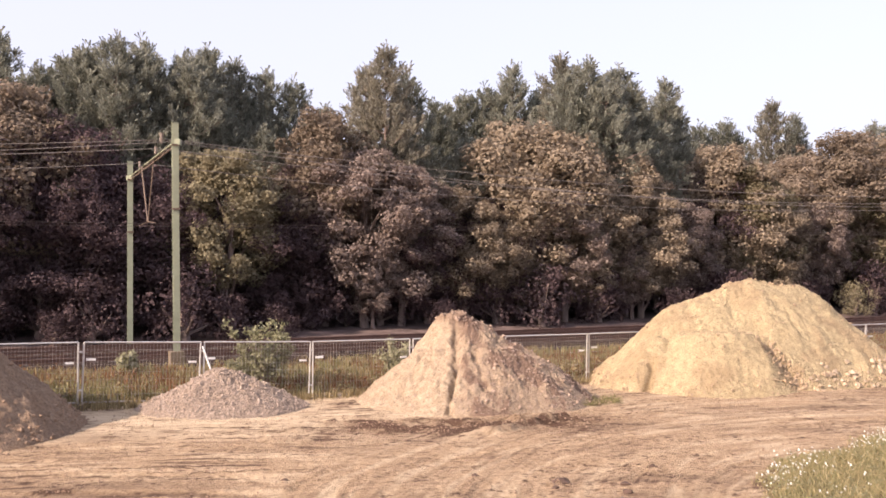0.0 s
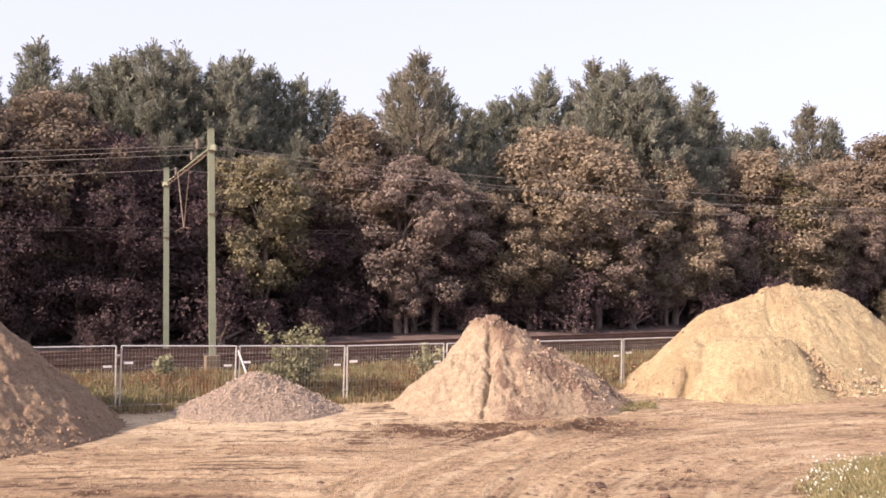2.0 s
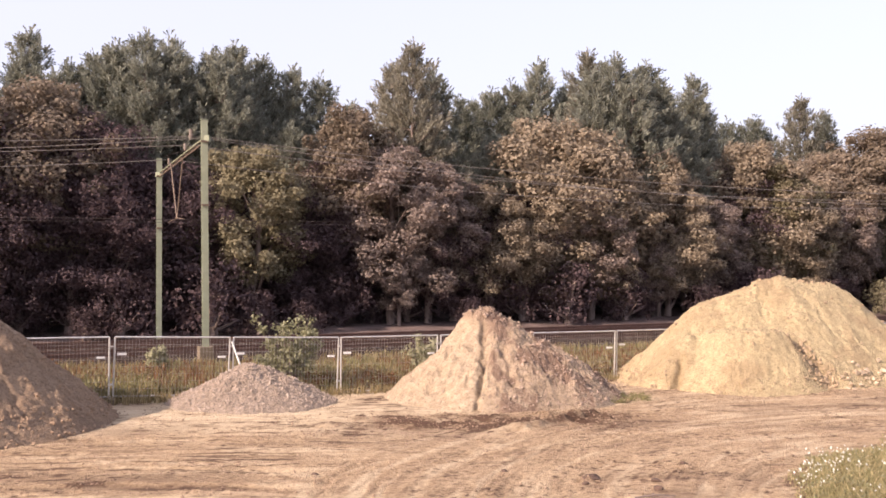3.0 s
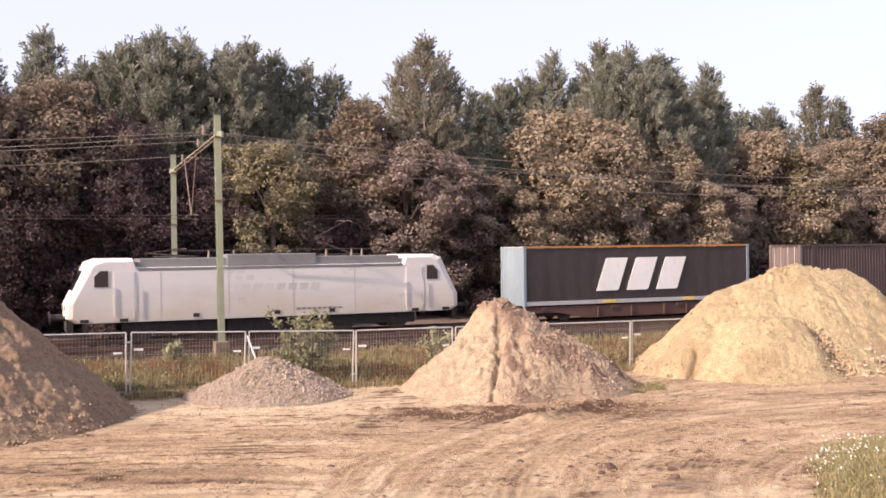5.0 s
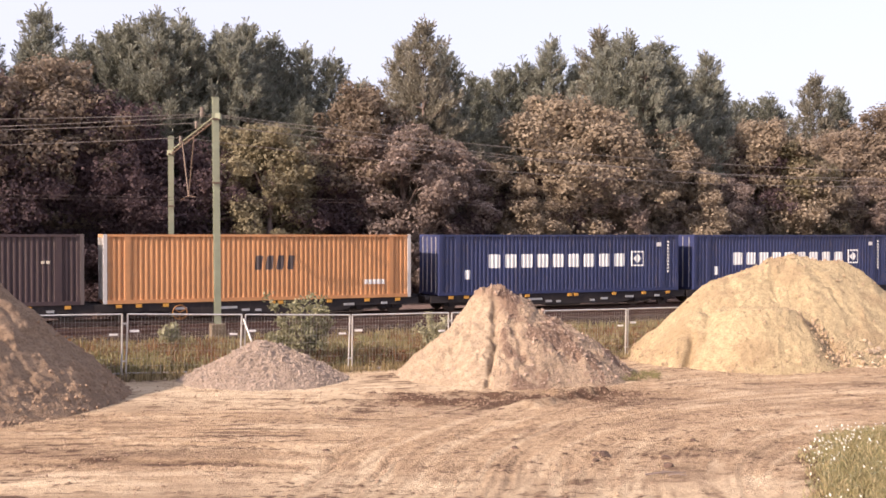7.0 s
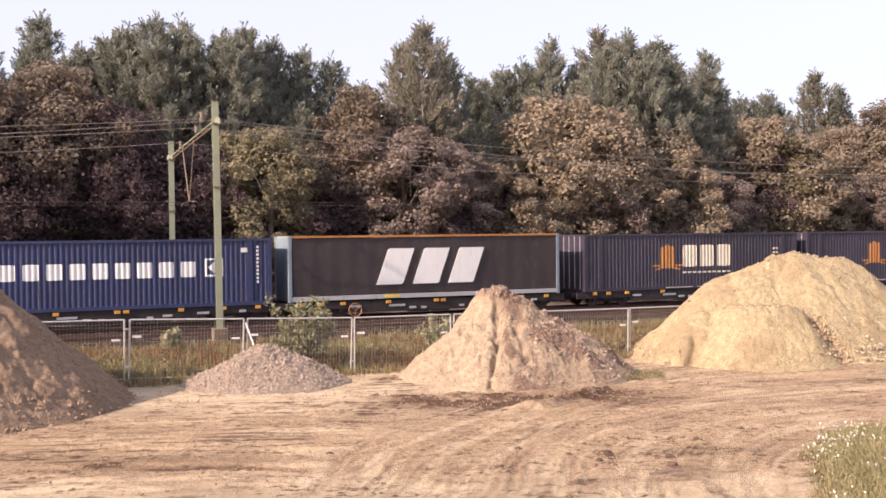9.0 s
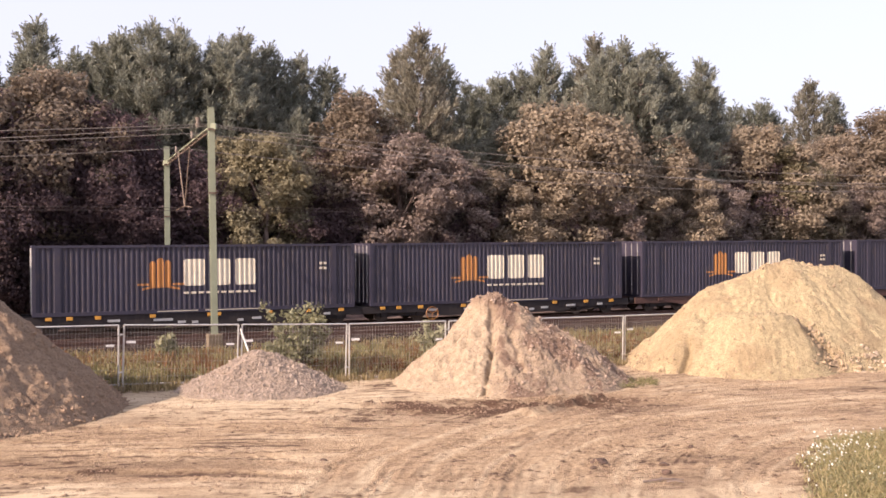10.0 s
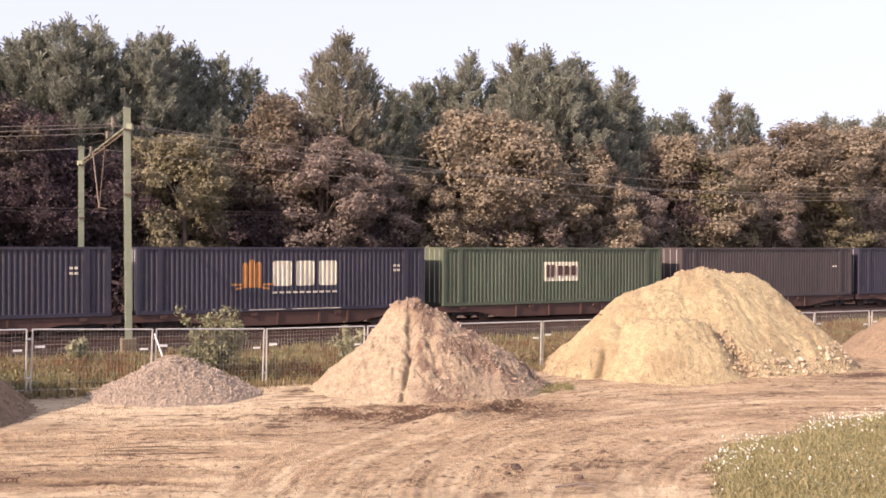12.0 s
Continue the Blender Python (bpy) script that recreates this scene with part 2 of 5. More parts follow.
# wheel marks: lorries pass along the yard (rows of y at x = -16, 0, 8, 20) and swing round the grassy corner (rows of radius)
PASSES = [((21.9, 22.6, 25.4, 32.2), 0.24, 0.045), ((20.0, 20.8, 24.2, 31.0), 0.25, 0.05), ((23.6, 24.5, 26.8, 33.0), 0.22, 0.035), ((24.7, 25.6, 27.9, 33.9), 0.22, 0.03), ((18.5, 19.3, 23.2, 30.2), 0.24, 0.05), ((16.9, 17.6, 22.0, 29.3), 0.24, 0.04)]
SWINGS = [(9.1, 0.2, 0.07), (9.75, 0.14, 0.035), (10.3, 0.1, 0.03), (10.75, 0.14, 0.04), (11.2, 0.1, 0.03), (11.6, 0.13, 0.035), (12.05, 0.1, 0.03), (12.4, 0.14, 0.03), (12.9, 0.1, 0.03), (13.3, 0.13, 0.04), (13.75, 0.1, 0.03), (14.2, 0.14, 0.03), (14.9, 0.14, 0.035), (15.35, 0.09, 0.05), (16.0, 0.08, 0.03), (16.75, 0.09, 0.055)]
# ribbed prints of tyre treads: inner and outer radius, from and to which angle
TREADS = [(13.1, 14.0, 2.74, 3.05), (12.2, 12.75, 2.72, 2.98), (15.4, 15.95, 2.85, 3.1)]
CORNER = (14.0, 15.5)


def profile(u, deep, crumb):
    """Across a wheel mark: a flat floor, a sharp wall and a crumbling berm."""
    a = np.abs(u)
    return deep * (-(1 - smooth(0.8, 1.15, a)) + 0.75 * crumb * np.exp(-((a - 1.4) / 0.3) ** 2))


def wheel_relief(x, y):
    """Height of the wheel marks, and a streak value along the way the wheels went."""
    wy = y + 0.14 * fractal(x * 0.35, y * 0.35, 37, 3) + 0.015 * fractal(x * 1.2, y * 1.2, 38, 2)
    r = np.hypot(x - CORNER[0], y - CORNER[1]) + 0.10 * fractal(x * 0.5, y * 0.5, 39, 3) + 0.01 * fractal(x * 1.5, y * 1.5, 40, 2)
    ang = np.arctan2(y - CORNER[1], x - CORNER[0])
    swing = (1 - smooth(16.6, 17.8, r)) * smooth(8.2, 8.7, r)
    z = 0 * x
    crumb = 0.25 + 1.1 * np.clip(fractal(x * 4.5, y * 4.5, 41, 3, 0.7), 0, 1)
    mean = np.interp(x, [-16, 0, 8, 20], [20.0, 20.8, 24.2, 31.0])
    kx = np.linspace(-18, 24, 90)
    for ys, half, deep in PASSES:
        c = np.interp(kx, [-18, 0, 8, 24], [ys[0], ys[1], ys[2], ys[3] + 2])
        for _ in range(40):
            c[1:-1] = (c[:-2] + 2 * c[1:-1] + c[2:]) / 4
        u = (wy - np.interp(x, kx, c)) / half
        vary = np.clip(0.5 + 0.9 * fractal(x * 0.22 + ys[0], 0 * x, 43, 2), 0, 1.2)
        z = z + (1 - swing) * vary * profile(u, deep, crumb)
    for rr, half, deep in SWINGS:
        vary = np.clip(0.6 + 0.7 * fractal(ang * 4 + rr, 0 * x, 44, 2), 0.6 if rr < 9 else 0.15, 1.0)
        z = z + swing * vary * (0.6 if deep > 0.045 else 0.45) * profile((r - rr) / half, deep, crumb)
    for r0, r1, a0, a1 in TREADS:
        z = z + smooth(r0, r0 + 0.1, r) * (1 - smooth(r1 - 0.1, r1, r)) * smooth(a0, a0 + 0.05, ang) * (1 - smooth(a1 - 0.05, a1, ang)) * 0.017 * np.sin(r * math.tau / 0.2)
    patch = smooth(0.15, 0.5, fractal(x * 0.55, y * 0.55, 45, 2))
    z = z + swing * patch * 0.008 * np.sin(r * math.tau / 0.24)
    streak = (1 - swing) * fractal(x * 0.45, (wy - mean) * 3.2, 46, 4, 0.65) + swing * fractal(ang * 5, r * 3.6, 47, 4, 0.65)
    return z, streak


# the grassy corner: its sandy edge as y over x
GRASS_X, GRASS_Y = [5.2, 5.8, 6.6, 7.9, 9.75, 10.7, 13.7, 18.0], [15.0, 17.4, 19.7, 22.0, 23.5, 24.6, 26.4, 28.0]


def in_grass(x, y):
    return np.interp(x, GRASS_X, GRASS_Y) - y + 0.5 * fractal(x * 0.8, y * 0.8, 51, 3)


def yard_height(x, y):
    marks, streak = wheel_relief(x, y)
    z = base_height(x, y) + 0.03 * fractal(x * 0.3, y * 0.3, 5, 2) + marks + 0.008 * streak
    churn = smooth(-0.1, 0.5, fractal(x * 0.3, y * 0.7, 77, 3))
    z = z + churn * 0.018 * fractal(x * 3.4, y * 7.0, 13, 3, 0.75) + 0.008 * fractal(x * 6, y * 8, 14, 2, 0.7)
    heavy = damp_patch(x, y)
    z = z + heavy * 0.08 * fractal(x * 1.8, y * 3.2, 15, 4, 0.7) + 0.2 * furrow(x, y + 0.35) - 0.16 * furrow(x, y)
    z = z + 0.07 * scuffs(x, y + 0.12) - 0.06 * scuffs(x, y)
    return z + 0.14 * smooth(0.0, 2.2, in_grass(x, y)) * (x > 5.2)


def damp_patch(x, y):
    """Churned damp soil before the rubble heap."""
    return np.exp(-((y - 26.95 - 0.12 * (x - 1.5) + 0.4 * fractal(x * 0.6, y * 0.6, 19, 3)) / 1.15) ** 4) * smooth(-2.8, -0.8, x) * (1 - smooth(3.8, 6.0, x))


def furrow(x, y):
    """A deep wheel furrow through the damp soil, thrown up along its far side."""
    k = np.clip((x - 0.9) / 3.3, 0, 1)
    d = y - (25.3 + 2.45 * k ** 0.9) + 0.22 * fractal(x * 1.3, y * 1.3, 17, 3)
    return np.exp(-(d / 0.3) ** 2) * smooth(0.7, 1.8, x) * (1 - smooth(4.1, 4.7, x))


# short torn marks where wheels spun: x, y, length, width, turn in degrees
SCUFFS = [(-7.4, 19.15, 0.8, 0.14, 12), (-6.5, 19.5, 0.7, 0.12, 18), (-4.7, 21.0, 0.5, 0.12, 5), (-1.1, 20.9, 0.7, 0.1, 50), (-2.2, 20.2, 0.4, 0.1, 40), (-9.0, 20.3, 1.0, 0.12, 8), (-3.6, 22.3, 0.7, 0.12, 10), (2.85, 19.95, 0.4, 0.2, 40),
          (4.6, 20.6, 1.1, 0.1, 36), (3.3, 21.6, 0.9, 0.1, 34), (5.4, 27.6, 0.5, 0.2, 10), (5.9, 28.1, 0.6, 0.16, 8), (6.9, 28.6, 0.5, 0.14, 5), (-5.6, 25.3, 0.9, 0.2, 8), (-3.2, 25.9, 0.8, 0.22, 12), (-8.2, 24.1, 1.0, 0.18, 14), (-1.9, 27.2, 0.7, 0.25, 5)]


def scuffs(x, y):
    out = 0 * x
    for cx, cy, ln, wd, turn in SCUFFS:
        c, n = math.cos(radians(turn)), math.sin(radians(turn))
        u, v = (x - cx) * c + (y - cy) * n, -(x - cx) * n + (y - cy) * c
        out = out + np.exp(-(u / ln) ** 4 - (v / wd) ** 2)
    return out * np.clip(0.35 + 1.3 * fractal(x * 3.5, y * 3.5, 29, 3, 0.7), 0, 1)


def build_ground():
    ground = empty("ground", pose(0, 0, 0), "sandy building yard beside a railway, reaching to the woods", "ground", kind="structure")
    X, Y = np.meshgrid(np.concatenate([np.arange(-26, -15.5, 0.5), np.arange(-15.5, 21.0, 0.056), np.arange(21.0, 36, 0.5)]), np.concatenate([np.arange(8, 15, 0.5), np.arange(15.0, 29, 0.05), np.arange(29, 36.5, 0.12), np.arange(36.5, 52, 0.4)]))
    s, p = to_sp(X, Y)
    Z = yard_height(X, Y)
    marks, streak = wheel_relief(X, Y)
    # damp patch, plus the furrow's shadow line painted dark; scuffs are darkened too
    damp_shade = damp_patch(X, Y) * np.clip(0.85 + 0.8 * fractal(X * 0.9, Y * 2.6, 21, 4, 0.65), 0.35, 1) + 0.9 * furrow(X, Y - 0.1) + 0.9 * scuffs(X, Y)
    swirl = np.hypot(X - CORNER[0], Y - CORNER[1])
    inner = 1 - smooth(16.6, 17.8, swirl)
    across = np.where(inner > 0.5, swirl, Y - np.interp(X, [-18, 0, 8, 24], [19.8, 20.8, 24.2, 33.4])) + 0.05 * fractal(X * 0.8, Y * 0.8, 91, 3)
    along = np.where(inner > 0.5, np.arctan2(Y - CORNER[1], X - CORNER[0]) * 11, X)
    lines = smooth(0.3, 0.6, fractal(along * 0.8, across * 8.5, 92, 2, 0.6)) * smooth(-0.2, 0.5, fractal(X * 0.5, Y * 0.9, 93, 3))
    specks = smooth(0.55, 0.9, fractal(X * 5.5, Y * 11.0, 94, 2, 0.75)) * smooth(-0.1, 0.5, fractal(X * 0.45, Y * 0.9, 95, 3))
    # specks paint the small shadows of crumbs; floors of wheel marks are darkened as well
    damp_shade = damp_shade + 0.3 * smooth(0.1, 0.7, fractal(X * 0.22, Y * 0.5, 97, 3)) + (0.75 - 0.35 * inner) * lines + 1.2 * specks + 0.16 * smooth(0.1, 0.7, streak) + 0.35 * smooth(0.015, 0.06, -marks) + 0.35 * smooth(0.45, 0.9, fractal(X * 1.3, Y * 3.4, 25, 4, 0.7))
    damp_shade = damp_shade + 0.8 * smooth(-0.1, 0.9, in_grass(X, Y)) * (X > 5.2)
    damp_shade = damp_shade + 0.75 * np.exp(-((X - 17.6) / 2.6) ** 4 - ((Y - 33.6 - 0.12 * (X - 17.6) + 0.3 * fractal(X, Y, 28, 3)) / 0.55) ** 2)
    pale = 0.6 * smooth(24.2, 25.6, Y + 0.7 * streak) * (1 - smooth(-1.5, 3.0, X)) + 0.5 * smooth(0.1, 0.8, -streak) + 0.5 * smooth(18.6, 17.4, Y + 0.5 * fractal(X * 0.6, Y * 0.6, 27, 3))
    yard = sheet("yard", X, Y, Z, M_SAND, ground, damp_shade, p < -12.6, np.clip(pale, 0, 0.9) * (1 - np.clip(damp_shade * 1.3, 0, 1)))
    S, P = np.meshgrid(np.concatenate([np.linspace(-900, -48, 16), np.arange(-47, 90, 0.5), np.linspace(95, 1500, 18)]), np.concatenate([np.arange(-12.75, -4.6, 0.3), np.arange(-4.5, 16, 0.35), np.linspace(17, 600, 20)]))
    GX, GY = S * DX - P * DY, 48.3 + S * DY + P * DX
    GZ = base_height(GX, GY) + 0.04 * fractal(GX, GY, 61, 3)
    sheet("verge", GX, GY, np.where(P > -4.6, -9, GZ), M_VERGE, ground, keep=P < -4.4)
    sheet("track_bed", GX, GY, np.where((P < -5.6) | (P > 7.2), GZ - 0.2, GZ + 0.02), M_BALLAST, ground, keep=(P > -5.3) & (P < 5.0))
    sheet("wood_floor", GX, GY, GZ, M_FLOOR, ground, keep=P > 4.7)
    FX, FY = np.meshgrid(np.linspace(-900, 900, 60), np.linspace(-700, 500, 40))
    fs, fp = to_sp(FX, FY)
    sheet("far_yard", FX, FY, 0 * FX - 0.35, M_SAND, ground, keep=fp < -44)
    ES, EP = np.meshgrid(np.arange(-160, 320, 4.0), np.arange(-70, -12.6, 1.5))
    sheet("yard_edge", ES * DX - EP * DY, 48.3 + ES * DY + EP * DX, 0 * ES - 0.28, M_SAND, ground)
    return ground, (X, Y, np.where(p < -13, 1.0, 0.0), Z, marks)


ground, yard_field = build_ground()


# ---- heaps ----
def heap(name, label, mat, cones, reach, seed, lumps, slope, gullies=(), damp_shade_fn=None, step=0.045):
    """Tipped material at its angle of rest: a smooth union of cones (x, y, height), with runnels and lumps."""
    cx, cy = np.mean([c[0] for c in cones]), np.mean([c[1] for c in cones])
    x0, x1, y0, y1 = reach
    X, Y = np.meshgrid(np.arange(x0, x1, step), np.arange(y0, y1, step))
    WX, WY = X + 0.13 * fractal(X * 0.6, Y * 0.6, seed, 3), Y + 0.13 * fractal(X * 0.6, Y * 0.6, seed + 9, 3)
    acc = 0 * X
    ridge = []
    for a, b in zip(cones, cones[1:]):
        if len(a) == 3 == len(b):
            n = max(1, int(math.hypot(b[0] - a[0], b[1] - a[1]) / 0.3))
            ridge += [tuple(a[j] + (b[j] - a[j]) * i / n for j in range(3)) for i in range(1, n)]
    for c in list(cones) + ridge:
        k = c[3] if len(c) > 3 else slope
        d = np.hypot(WX - c[0], WY - c[1])
        h = c[2] - k * (np.sqrt(d * d + 0.10) - 0.32)
        if len(c) > 4:
            h = np.minimum(h, c[4])
        acc = acc + np.exp(np.clip(h * 15, -60, 60))
    Z = np.log(acc + 1e-9) / 15
    ang = np.arctan2(Y - cy, X - cx)
    body = smooth(-0.1, 0.6, Z)
    Z = Z + body * (0.03 * fractal(ang * 9, np.hypot(X - cx, Y - cy) * 0.7, seed + 2, 3) + lumps * fractal(X * 2.2, Y * 2.2, seed + 4, 5, 0.66) + lumps * 0.8 * np.abs(fractal(X * 5, Y * 5, seed + 5, 2)))
    for gx0, gy0, gx1, gy1, w, deep in gullies:
        t = np.clip(((X - gx0) * (gx1 - gx0) + (Y - gy0) * (gy1 - gy0)) / ((gx1 - gx0) ** 2 + (gy1 - gy0) ** 2), 0, 1)
        d = np.hypot(X - gx0 - t * (gx1 - gx0), Y - gy0 - t * (gy1 - gy0)) + 0.06 * fractal(X * 3, Y * 3, seed + 6, 2)
        Z = Z - deep * np.exp(-(d / w) ** 2)
    foot = base_height(X, Y)
    Z = np.where(Z < -0.12, -0.12, Z) + foot
    damp_shade = damp_shade_fn(X, Y, Z) if damp_shade_fn else 0 * X
    ob = sheet(name, X, Y, Z, mat, None, damp_shade, keep=Z > foot - 0.11)
    tagged(ob, label, "heap", "heaps in the yard")
    return X, Y, Z - foot, Z


def stones(name, label, mat, field, count, lo, hi, seed, pick, category="stones"):
    """Loose stones and clods scattered on a height field, as one uncounted mass."""
    X, Y, H, Z = field
    rng = np.random.default_rng(seed)
    w = pick(X, Y, H).reshape(-1).clip(0)
    ids = rng.choice(w.size, count, p=w / w.sum())
    verts, faces = [], []
    shape = np.array([(1, 0, 0), (-1, 0, 0), (0, 1, 0), (0, -1, 0), (0, 0, 1), (0, 0, -1)], float)
    tri = [(0, 2, 4), (2, 1, 4), (1, 3, 4), (3, 0, 4), (2, 0, 5), (1, 2, 5), (3, 1, 5), (0, 3, 5)]
    for i in ids:
        r = lo + (hi - lo) * rng.random() ** 3
        m = np.array(Euler(rng.random(3) * 6).to_matrix())
        v = (shape * (r * (0.6 + 0.6 * rng.random((6, 1))))) @ m + (X.flat[i] + rng.normal() * 0.03, Y.flat[i] + rng.normal() * 0.03, Z.flat[i] + r * 0.25)
        n = len(verts)
        verts += v.tolist()
        faces += [(a + n, b + n, c + n) for a, b, c in tri]
    return tagged(mesh_part(name, verts, faces, mat), label, category, kind="stuff")


left = heap("earth_mound", "grey-brown earth heap with furrowed flanks", M_HEAP_BROWN, [(-13.5, 26.2, 3.85), (-14.7, 25.8, 4.1)], (-20.5, -7.6, 19.8, 31.5), 3, 0.07, 0.86,
            gullies=[(-12.2, 25.2, -10.0, 24.2, 0.16, 0.1), (-12.4, 24.6, -11.0, 22.9, 0.14, 0.09), (-11.9, 26.4, -9.4, 26.2, 0.15, 0.09)],
            damp_shade_fn=lambda X, Y, Z: 0.3 * smooth(0.1, 0.8, fractal(X * 0.9, Y * 0.9, 4, 3)))
small = heap("gravel_mound", "low heap of pinkish-grey gravel in front of the fence", M_HEAP_GRAVEL, [(-5.75, 30.2, 1.12, 0.55), (-5.25, 30.3, 0.98, 0.56)], (-9, -2.3, 27, 33), 13, 0.05, 0.5)
middle = heap("rubble_mound", "steep heap of sand and reddish rubble", M_HEAP_RUBBLE, [(1.12, 31.7, 3.05, 1.6, 2.66), (1.05, 31.7, 2.25, 0.86), (1.5, 31.6, 2.6, 0.86), (2.7, 31.5, 1.8, 0.72)], (-3.4, 7.2, 27.3, 36), 23, 0.075, 0.8,
              gullies=[(1.2, 30.9, 1.16, 29.7, 0.08, 0.26), (1.16, 29.7, 0.86, 28.4, 0.085, 0.36), (1.7, 30.2, 2.0, 29.2, 0.1, 0.16), (0.2, 30.6, -0.4, 29.6, 0.12, 0.12)],
              damp_shade_fn=lambda X, Y, Z: (0.25 + 0.75 * smooth(0.0, 0.5, fractal(X * 1.7, Y * 1.7, 8, 4, 0.65))) * smooth(1.0, 1.5, X + 0.3 * fractal(X * 2, Y * 2, 2, 3)) * 0.85 + 0.55 * smooth(2.3, 2.6, Z))
# the second darkening term paints the shade on the shoulder's right flank
big = heap("sand_mound", "large heap of pale yellow sand with a flat-topped shoulder", M_HEAP_SAND, [(9.23, 36.2, 2.74), (10.56, 36.6, 3.17), (12.0, 36.9, 3.6), (13.12, 37.2, 3.44), (14.34, 37.5, 3.33), (8.3, 34.6, 1.75, 0.96, 1.7), (9.6, 34.2, 2.3, 1.12, 1.8), (10.1, 34.2, 2.3, 1.12, 1.8), (10.55, 34.2, 2.3, 1.12, 1.8)], (3.6, 20.0, 28.6, 43), 33, 0.045, 0.96,
           gullies=[(7.85, 33.6, 7.2, 32.4, 0.11, 0.38), (11.3, 34.3, 12.3, 33.3, 0.16, 0.14), (11.2, 35.9, 11.0, 35.2, 0.14, 0.1), (12.6, 36.4, 13.6, 34.6, 0.2, 0.09)],
           damp_shade_fn=lambda X, Y, Z: 0.35 * smooth(0.1, 0.7, fractal(X * 1.2, Y * 1.2, 5, 4)) + 0.45 * np.exp(-((X - 11.5 - 0.9 * (34.2 - Y)) / 0.4) ** 2) * (Y < 34.7) * smooth(-0.4, 0.5, fractal(X * 3, Y * 3, 6, 3)))
fifth = heap("sand_mound", "smaller heap of reddish-brown earth by the fence", M_HEAP_BROWN, [(23.2, 40.3, 2.75, 0.75), (24.3, 40.7, 2.85, 0.75)], (18.2, 29.5, 35, 46), 43, 0.05, 0.75)

# ---- tracks ----
def rail_track(p):
    track = empty("rail_track", on_line(0, p, 0), "rusty railway track on brown ballast", "railway track", "railway tracks", "structure")
    for side in (-0.75, 0.75):
        bm = boxes((-160, 320, side - 0.035, side + 0.035, RAIL - 0.045, RAIL), (-160, 320, side - 0.012, side + 0.012, RAIL - 0.13, RAIL - 0.045), (-160, 320, side - 0.07, side + 0.07, RAIL - 0.155, RAIL - 0.13))
        part("rail", bm, M_RUST, track, "rust-brown steel rail")
    bm = bmesh.new()
    for i in range(-70, 130):
        box(bm, i * 0.6 - 0.13, i * 0.6 + 0.13, -1.25, 1.25, RAIL - 0.32, RAIL - 0.157)
    tagged(part("sleepers", bm, M_SLEEPER, track), kind="stuff")


rail_track(-2.75)
rail_track(1.25)

# ---- train ----
SPEED = 25.55  # metres a second, towards smaller s; a thing's q is its s at 6 s
RIDING = []  # (thing, q, height)


def ride(thing, q, z=0.0):
    RIDING.append((thing, q, z))
    return thing


def paint(name, c, vary=0.16, metal=0.0, rough=0.5, dirt=0.4):
    return worn(name, c, rough, metal, vary, 0.5, (0.13, 0.095, 0.07), dirt, (1, 1, 0.35), 0.05)


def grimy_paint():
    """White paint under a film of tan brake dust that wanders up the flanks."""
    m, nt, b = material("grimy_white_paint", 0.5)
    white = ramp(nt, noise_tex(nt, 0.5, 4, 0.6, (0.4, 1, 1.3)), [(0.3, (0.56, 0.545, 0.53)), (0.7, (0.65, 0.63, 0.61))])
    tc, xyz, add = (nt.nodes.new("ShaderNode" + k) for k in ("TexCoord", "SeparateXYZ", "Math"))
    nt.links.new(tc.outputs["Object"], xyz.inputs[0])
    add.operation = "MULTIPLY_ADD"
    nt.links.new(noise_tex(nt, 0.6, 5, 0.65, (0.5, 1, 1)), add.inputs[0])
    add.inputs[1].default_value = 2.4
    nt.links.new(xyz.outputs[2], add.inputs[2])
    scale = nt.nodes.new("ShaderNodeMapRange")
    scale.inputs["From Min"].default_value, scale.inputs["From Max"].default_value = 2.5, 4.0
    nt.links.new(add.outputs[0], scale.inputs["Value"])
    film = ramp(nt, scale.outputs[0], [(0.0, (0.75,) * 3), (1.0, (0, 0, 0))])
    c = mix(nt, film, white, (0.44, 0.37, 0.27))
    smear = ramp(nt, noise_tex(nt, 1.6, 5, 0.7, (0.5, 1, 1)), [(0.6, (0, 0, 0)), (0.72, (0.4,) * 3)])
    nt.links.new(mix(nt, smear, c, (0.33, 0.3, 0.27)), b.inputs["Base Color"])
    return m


P_GREY = paint("grey_brown_paint", (0.06, 0.037, 0.039))
# lighter copy of the grey: sunlight on the container's end put into its colour
P_GREY_LIT_END = paint("sunlit_grey_brown_paint", (0.13, 0.103, 0.096))
P_ORANGE = paint("faded_orange_paint", (0.52, 0.25, 0.105), 0.15)
P_BLUE = paint("deep_blue_paint", (0.028, 0.038, 0.105), 0.2)
P_NAVY = paint("dull_navy_paint", (0.036, 0.032, 0.052), 0.2)
P_SLATE = paint("slate_brown_paint", (0.066, 0.05, 0.051), 0.2)
P_GREEN = paint("faded_green_paint", (0.088, 0.106, 0.068), 0.28, dirt=0.6)
P_WHITE = paint("white_paint", (0.54, 0.515, 0.49), 0.1, dirt=0.45)
P_FADED = paint("faded_mark", (0.53, 0.515, 0.495), 0.12, dirt=0.3)
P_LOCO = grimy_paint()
P_CREAM = paint("cream_lettering", (0.70, 0.62, 0.48), 0.12, dirt=0.3)
P_LOGO_ORANGE = paint("orange_lettering", (0.44, 0.185, 0.05), 0.15)
P_LETTER = paint("white_lettering", (0.78, 0.77, 0.74), 0.06, dirt=0.2)
P_CURTAIN = paint("dark_curtain", (0.035, 0.025, 0.026), 0.12, rough=0.55, dirt=0.25)
P_SILVER = paint("silver_frame", (0.45, 0.45, 0.45), 0.1, 0.3)
